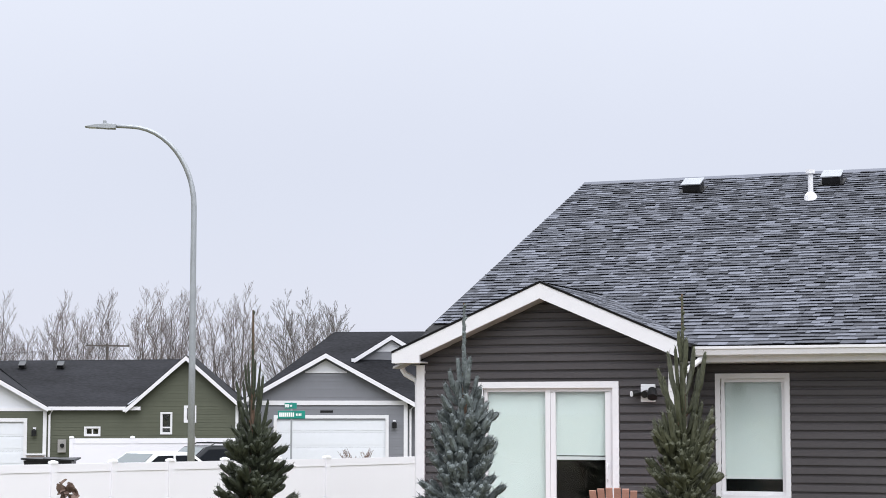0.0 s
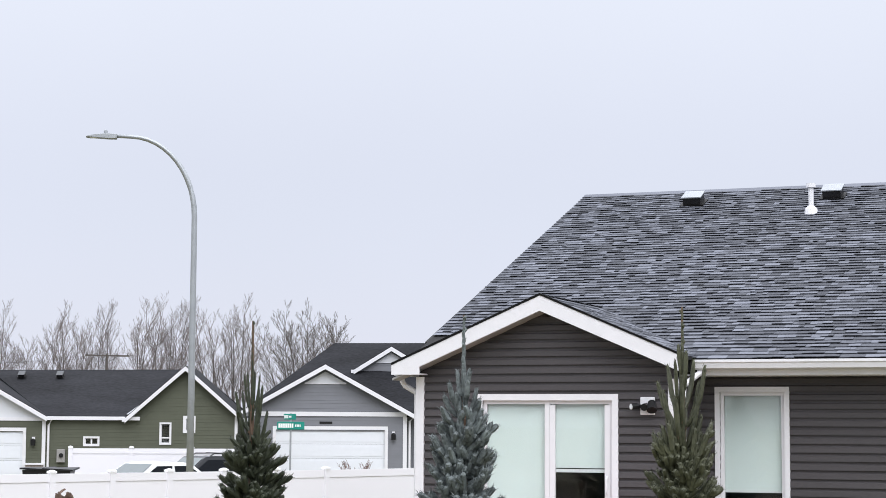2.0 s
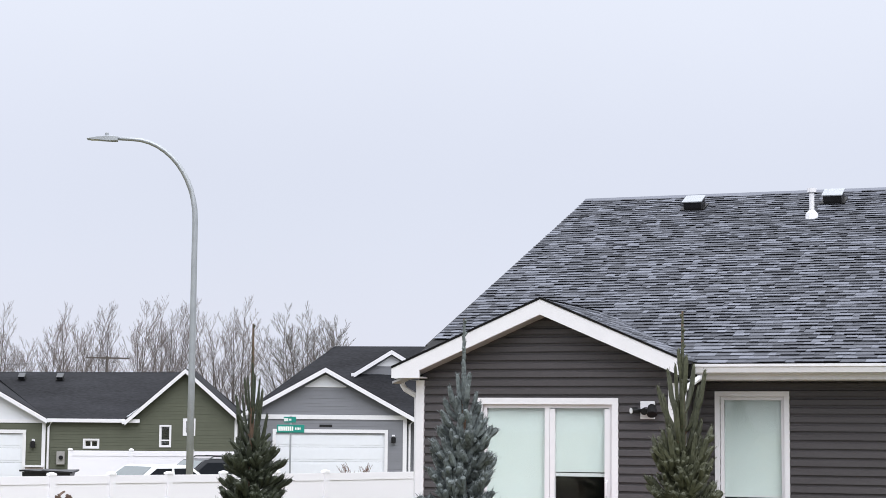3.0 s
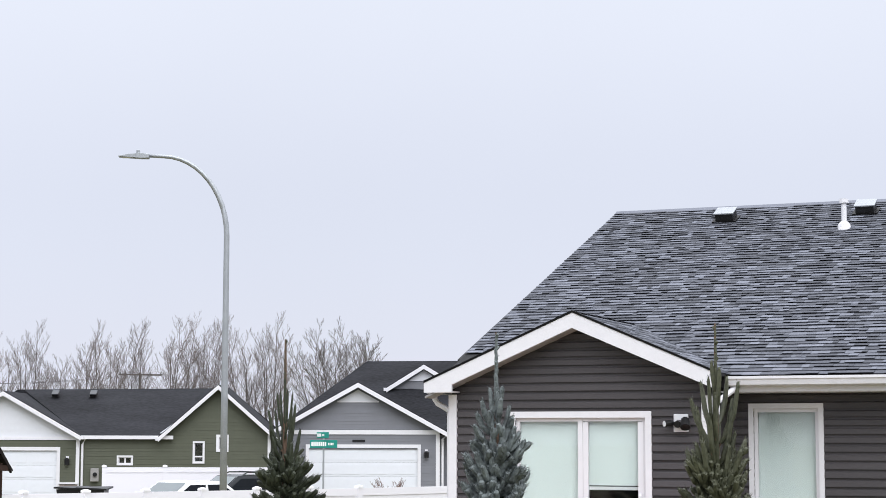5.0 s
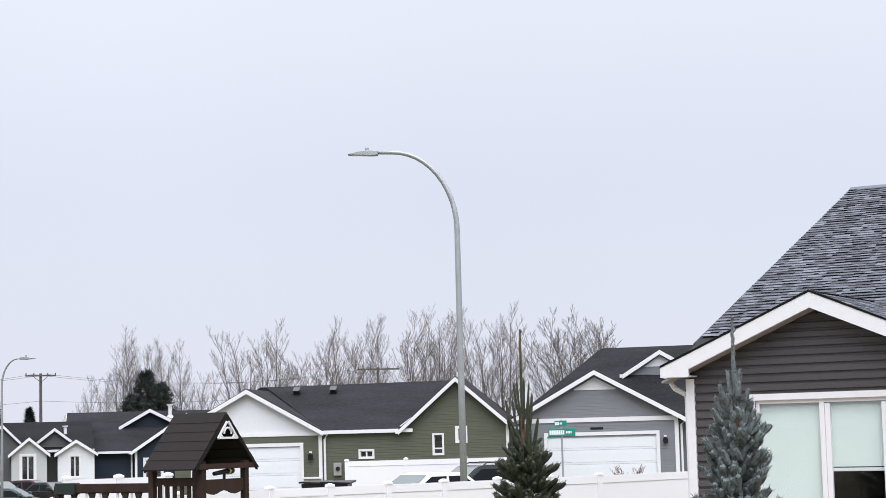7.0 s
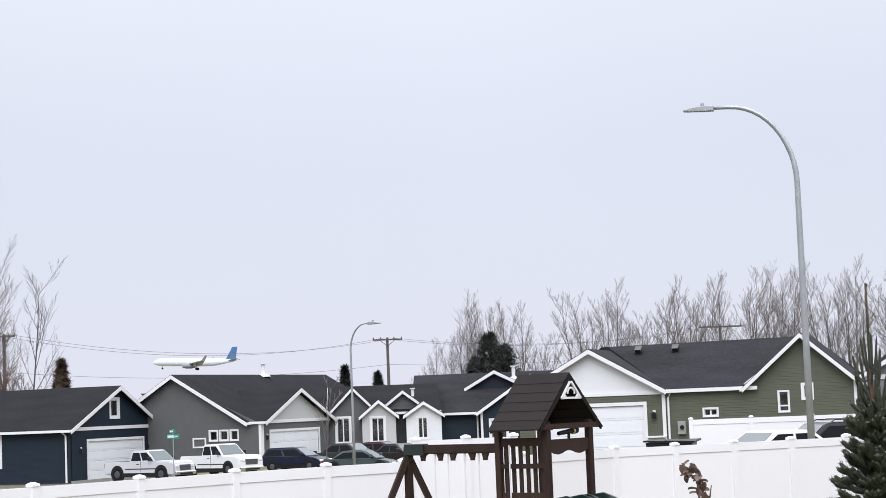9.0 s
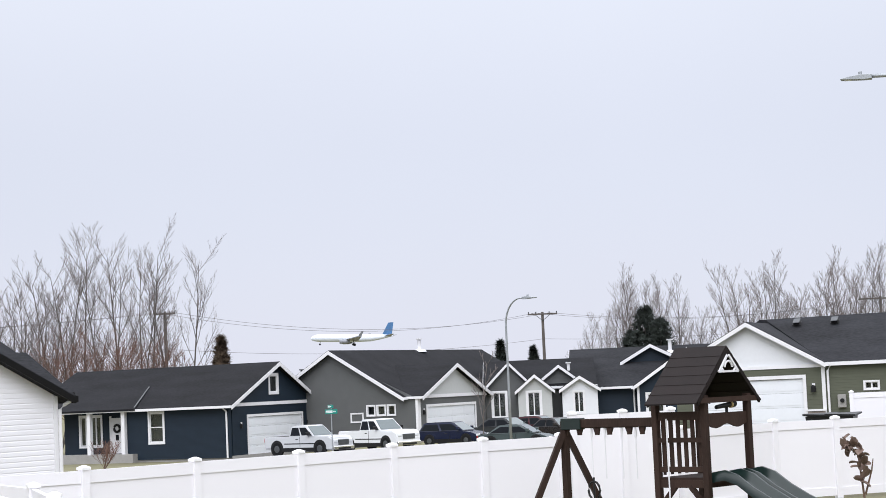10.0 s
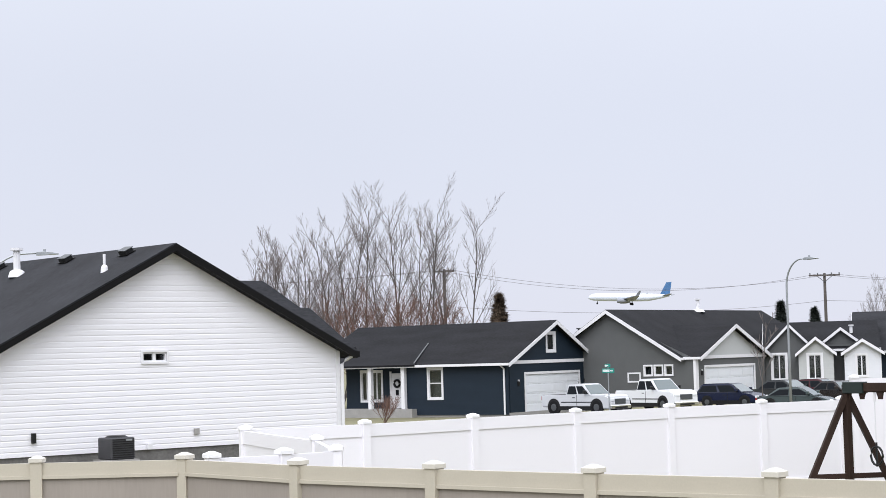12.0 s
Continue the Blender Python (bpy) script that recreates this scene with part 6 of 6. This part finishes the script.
deck = thing("deck", pose(-0.34, 26.40, 0, 0, 0, -21.4), "low wooden deck below the sliding door", "deck")
part("frame_box", boxed(0.4, 4.4, -2.6, -0.03, 0, 0.66), M_WOOD, deck)
for k in range(18):
    part("deck_board", boxed(0.4, 4.4, -2.6 + k * 0.142, -2.6 + k * 0.142 + 0.136, 0.664, 0.70), M_CEDAR, deck)
patio_chair(pose(-0.34, 26.40, 0.70, 0, 0, -21.4) @ pose(3.2, -1.2, 0, 0, 0, 192))


def leafy_stem(base, h, seed):
    """A dead shrub with curled brown leaves on top."""
    rng = random.Random(seed)
    s = thing("withered_shrub", Matrix.Translation(base), "withered shrub with curled brown leaves in the yard", "shrub")
    stem = [(0, 0, 0), (0.02, 0, h * 0.5), (-0.02, 0, h * 0.75), (-0.05, 0, h * 0.92), (-0.17, 0, h)]
    part("stem", tubed(stem, [0.02, 0.016, 0.012, 0.01, 0.006], 6), M_STEM, s)
    part("stem", tubed([(0, 0, h * 0.72), (0.07, 0.02, h * 0.84), (0.09, 0.02, h * 0.9)], [0.012, 0.009, 0.005], 6), M_STEM, s)
    me = None
    for k in range(46):
        t = rng.uniform(0.55, 1.0)
        i = min(3, int(t * 4))
        a, b = Vector(stem[i]), Vector(stem[i + 1])
        p = a.lerp(b, t * 4 - i) + Vector((rng.uniform(-0.06, 0.08), rng.uniform(-0.07, 0.07), rng.uniform(-0.04, 0.03)))
        if me is None:
            bm = bmesh.new()
            rows = []
            for r in range(5):
                x = -0.05 + 0.025 * r
                wd = 0.034 * math.sin(math.pi * (r + 0.6) / 5.2)
                rows.append([bm.verts.new((x, v * wd, 0.014 * abs(v) - 0.3 * x * x * 8)) for v in (-1, -0.5, 0, 0.5, 1)])
            for r0, r1 in zip(rows, rows[1:]):
                for q in range(4):
                    bm.faces.new((r0[q], r0[q + 1], r1[q + 1], r1[q]))
            ob = part("leaf", bm, M_DRYLEAF, s, smooth=True)
            me = ob.data
        else:
            ob = new("leaf", me)
            ob.parent = s
        sc = rng.uniform(0.7, 1.25)
        ob.matrix_local = Matrix.LocRotScale(p, Euler((rng.uniform(-1, 1), rng.uniform(-1.2, 0.8), rng.uniform(0, 6.28))), (sc, sc, sc))


leafy_stem((-3.63, 18.65, 0), 1.95, 5)


# ---- near spruces ----
def at_az(az, d, z=0.0):
    return (d * math.sin(radians(az)), d * math.cos(radians(az)), z)


spruce(at_az(-5.85, 20), 3.76, M_NEEDLE_G, "narrow dark green spruce with a bare leading shoot", 11, 0.9, 0.018, 0.020, 0.042,
       [(0.56, 0.15, 0.62, 0.0), (0.8, 0.22, 0.62, 0.0), (1.12, 0.20, 0.34, 1.0), (1.5, 0.30, 0.24, 4.0), (2.0, 0.41, 0.20, 5.0), (2.4, 0.46, 0.16, 5.0)])
spruce(at_az(0.62, 20), 3.84, M_NEEDLE_B, "narrow blue spruce with thick silvery shoots", 12, 0.75, 0.030, 0.038, 0.054,
       [(0.58, 0.10, 0.34, 0.0), (0.8, 0.17, 0.38, 0.0), (1.0, 0.24, 0.34, 1.0), (1.4, 0.34, 0.30, 2.0), (2.0, 0.42, 0.26, 3.0)])
spruce(at_az(7.3, 20), 3.93, M_NEEDLE_O, "narrow olive-green spruce beside the corner window", 13, 0.8, 0.024, 0.030, 0.046,
       [(0.42, 0.09, 0.5, 0.0), (0.6, 0.24, 0.8, 0.0), (1.15, 0.27, 0.62, 0.5), (1.5, 0.28, 0.3, 2.0), (2.0, 0.36, 0.22, 4.0)])


# ---- far bare trees, conifers ----
poplars = [bare_tree(20 + k, 13.0, 4, 0.36, 0.66, "bare upright poplar with pale twigs", kids=(5, 8, 16), lean=0.10, tip=0.0085) for k in range(3)]
rounds = [bare_tree(40, 11.5, 13, 0.14, 0.60, "bare rounded tree with dense dark twigs", kids=(5, 7, 13), twig=M_BARK, lean=0.26, tip=0.010, dome=0.45)]
airy = [bare_tree(60 + k, 15.5, 2, 0.36, 0.66, "tall bare poplar with pale leaning stems", kids=(5, 8, 15), lean=0.11, tip=0.0085, radius=0.0085) for k in range(2)]
russet = [bare_tree(70, 7.0, 8, 0.2, 0.7, "bare russet-twigged bush tree", kids=(4, 6, 12), twig=M_REDTWIG, lean=0.42, tip=0.008)]
tops = {t: max(v.co.z for c in t.children for v in c.data.vertices) for t in poplars + rounds + airy + russet}
first = set()


def plant(src, az, d, el, turn=0.0):
    """Sets a tree so that its top reaches the elevation el."""
    a = radians(az)
    x, y = d * math.sin(a), d * math.cos(a)
    g = ground_z(x, y) - 0.1
    s = (2.65 + d * math.tan(radians(el * 1.05)) - g) / tops[src]
    m = Matrix.LocRotScale((x, y, g), Euler((0, 0, turn)), None)
    if src not in first:
        first.add(src)
        ob = src
        ob.matrix_world = m
    else:
        ob = copy_thing(src, m)
    ob.scale = (s, s, s)


rng = random.Random(77)
row = [(-14.35, 3.4), (-13.55, 3.55), (-12.6, 2.65), (-11.8, 3.1), (-11.3, 3.55), (-10.4, 3.65), (-9.3, 3.95), (-8.55, 3.45), (-7.9, 3.85),
       (-6.9, 3.6), (-6.3, 3.85), (-18.75, 2.1), (-18.05, 3.1), (-17.45, 3.4), (-16.5, 3.1), (-15.75, 2.2)]
for k, (az, el_top) in enumerate(row):
    plant(poplars[k % 3], az, 172 + rng.uniform(-4, 8), el_top, rng.random() * 6.28)
plant(rounds[0], -4.25, 132, 3.8, 0.4)
for k, (az, el_top) in enumerate(((-37.75, 3.2), (-37.3, 4.0), (-36.45, 3.95), (-35.75, 3.5))):
    plant(poplars[k % 3], az, 140, el_top, k * 2.1)
for k, (az, el_top) in enumerate(((-35.1, 5.1), (-34.6, 5.35), (-33.8, 5.15), (-33.05, 5.1), (-32.5, 5.4), (-31.5, 4.75))):
    plant(airy[k % 2], az, 140, el_top, k * 1.3)
for az, el_top in ((-35.3, 2.0), (-34.6, 2.2), (-33.8, 2.3), (-33.2, 2.2), (-32.4, 1.9)):
    plant(russet[0], az, 136, el_top, az)
plant(poplars[1], -19.4, 175, 1.2, 1.0)
far_conifer(at_az(-30.3, 134, -1.2), 7.9, 2.0, M_NEEDLE_R, "small rusty-brown conifer behind the blue house", 3, 0.95)
far_conifer(at_az(-21.75, 165, -1.2), 7.5, 1.6, M_NEEDLE_D, "dark conifer behind the far roofs", 4, 1.0)
far_conifer(at_az(-20.75, 165, -1.2), 6.9, 1.7, M_NEEDLE_D, "dark conifer behind the far roofs", 5, 1.0)
for k, (az, h) in enumerate(((-17.3, 8.9), (-16.85, 7.8), (-17.7, 6.9))):
    far_conifer(at_az(az, 164, -0.3), h, 1.9, M_NEEDLE_D, "broad dark pine among bare trees", 6 + k, 0.35)


def twiggy_shrub(base, h, seed, label, material, m_stems=14):
    r = random.Random(seed)
    s = thing("bare_shrub", Matrix.Translation(base), label, "shrub")
    w, tw = ([], []), ([], [])
    for k in range(m_stems):
        th = r.random() * 6.28
        limb(w, tw, (0, 0, 0), (math.cos(th) * 0.5, math.sin(th) * 0.5, 0.7), h, 0.012, 2, r, 0.25, 0.6, (3, 5), 0.008)
    mesh_part("crown", tw[0], tw[1], material, s, stuff=True)


twiggy_shrub(at_az(-2.72, 72, 0.0), 1.25, 5, "small bare reddish shrub by the garage", M_REDTWIG)
twiggy_shrub(at_az(-33.9, 108, -1.2), 1.6, 6, "rust-red leafless bush by the porch", M_REDTWIG, 22)
street_tree = bare_tree(91, 4.6, 1, 0.2, 0.55, "slender bare young street tree", kids=(3, 4, 10), tip=0.01)
street_tree.matrix_world = Matrix.Translation(placed(-22.4, 103))


# ---- utility poles and wires ----
def utility_pole(base, h, arm, label):
    p = thing("utility_pole", Matrix.Translation(base) @ pose(0, 0, 0, 0, 0, 25), label, "utility pole")
    part("pole", tubed([(0, 0, 0), (0, 0, h)], [0.17, 0.12], 8), M_BARK, p)
    part("cross_arm", beamed((-arm, -0.15, h - 0.2), (arm, -0.15, h - 0.2), 0.12, 0.14), M_BARK, p)
    for s in (-1, 1):
        part("brace", beamed((s * arm * 0.5, -0.15, h - 0.25), (0, -0.15, h - 0.8), 0.04, 0.05), M_DARKSTEEL, p)
    for x in (-arm * 0.95, -arm * 0.45, arm * 0.45, arm * 0.95):
        part("insulator", tubed([(x, -0.15, h - 0.13), (x, -0.15, h + 0.03)], 0.05, 6), M_DARKSTEEL, p)
    return p


utility_pole((-79.4, 127.26, -1.15), 10.75, 0.85, "brown wooden utility pole with a cross-arm")
utility_pole((-59.3, 159.3, -1.15), 10.2, 1.35, "brown wooden utility pole with a cross-arm")
utility_pole(at_az(-10.24, 165, 0), 8.8, 1.9, "brown wooden utility pole with a cross-arm")
utility_pole((-135, 92, -1.15), 11.5, 0.85, "brown wooden utility pole with a cross-arm")


def cable(a, b, sag, r=0.013):
    a, b = Vector(a), Vector(b)
    pts = [a.lerp(b, t / 24) - Vector((0, 0, sag * 4 * (t / 24) * (1 - t / 24))) for t in range(25)]
    tagged(part("power_line", tubed(pts, r, 4), M_WIRE), "thin sagging power line between utility poles", "power line", "power lines")


p1, p2, p3 = (-79.4, 127.26), (-59.3, 159.3), at_az(-10.24, 165)
for off, z1, z2, z3, sg in ((-0.7, 9.55, 9.0, 8.7, 1.6), (0.7, 9.5, 8.95, 8.65, 1.45), (0.0, 6.6, 6.6, 6.9, 0.8)):
    cable((p1[0] + off, p1[1], z1), (p2[0] + off, p2[1], z2), sg)
    cable((p2[0] + off, p2[1], z2), (p3[0] + off, p3[1], z3), sg * 0.7)
    cable((p1[0] + off, p1[1], z1), (-135 + off, 92, z1 + 1.3), sg)


# ---- the airliner low over the roofs ----
def airliner(m):
    a = thing("airliner", m, "white twin-engine airliner with a blue tail, low in the sky", "airplane")
    # local x to the nose; 31.7 m long
    L, r = 31.7, 1.5
    xs = [-16.5, -14.5, -11.5, -8.0, -4.0, 0, 6, 11, 13, 14.3, 15.0, 15.2]
    rr = [0.15, 0.55, 1.0, 1.4, r, r, r, r, 1.35, 0.95, 0.5, 0.1]
    zz = [0.9, 0.75, 0.45, 0.12, 0, 0, 0, 0, -0.05, -0.2, -0.3, -0.35]
    part("fuselage", tubed([(x, 0, z) for x, z in zip(xs, zz)], rr, 18), M_PLANE, a, smooth=True)
    bm = bmesh.new()
    prism(bm, [(-16.0, 1.2), (-12.2, 1.1), (-14.6, 5.9), (-16.6, 6.1)], "y", -0.12, 0.12)
    part("tail_fin", bm, M_PLANEBLUE, a)
    for s in (-1, 1):
        part("tailplane", slab(bmesh.new(), [(-13.0, s * 0.4, 0.9), (-16.2, s * 5.8, 1.5), (-17.3, s * 5.8, 1.5), (-15.8, s * 0.4, 0.9)], 0.16), M_PLANEGREY, a)
        w = part("wing", slab(bmesh.new(), [(3.2, s * 1.0, -0.9), (-4.2, s * 13.0, 0.5), (-5.8, s * 13.0, 0.5), (-3.0, s * 1.0, -0.9)], 0.3), M_PLANEGREY, a)
        part("winglet", slab(bmesh.new(), [(-4.4, s * 13.0, 0.5), (-5.8, s * 13.6, 2.3), (-6.5, s * 13.6, 2.3), (-5.8, s * 13.0, 0.5)], 0.12), M_PLANEGREY, w)
        part("engine", tubed([(3.6, s * 4.2, -1.5), (3.3, s * 4.2, -1.5), (1.2, s * 4.2, -1.45), (-0.4, s * 4.2, -1.4)], [0.7, 0.85, 0.85, 0.5], 14), M_PLANEGREY, a, smooth=True)
        g = part("landing_gear", tubed([(-1.5, s * 2.2, -0.9), (-1.5, s * 2.2, -2.4)], 0.14, 6), M_DARKSTEEL, a)
        for dx in (-0.35, 0.35):
            part("wheel", tubed([(-1.5 + dx * 0, s * 2.2 + dx, -2.5), (-1.5, s * 2.2 + dx + 0.25, -2.5)], 0.5, 10), M_TYRE, g)
    g = part("landing_gear", tubed([(11.5, 0, -1.2), (11.7, 0, -2.3)], 0.1, 6), M_DARKSTEEL, a)
    part("wheel", tubed([(11.7, -0.2, -2.4), (11.7, 0.2, -2.4)], 0.36, 10), M_TYRE, g)
    part("cockpit_glass", boxed(13.5, 14.25, -0.75, 0.75, 0.3, 0.55), M_DARKGLASS, a)


airliner(Matrix.Translation((-317.5, 641.0, 22.8)) @ pose(0, 0, 0, 0, -2.5, 200))
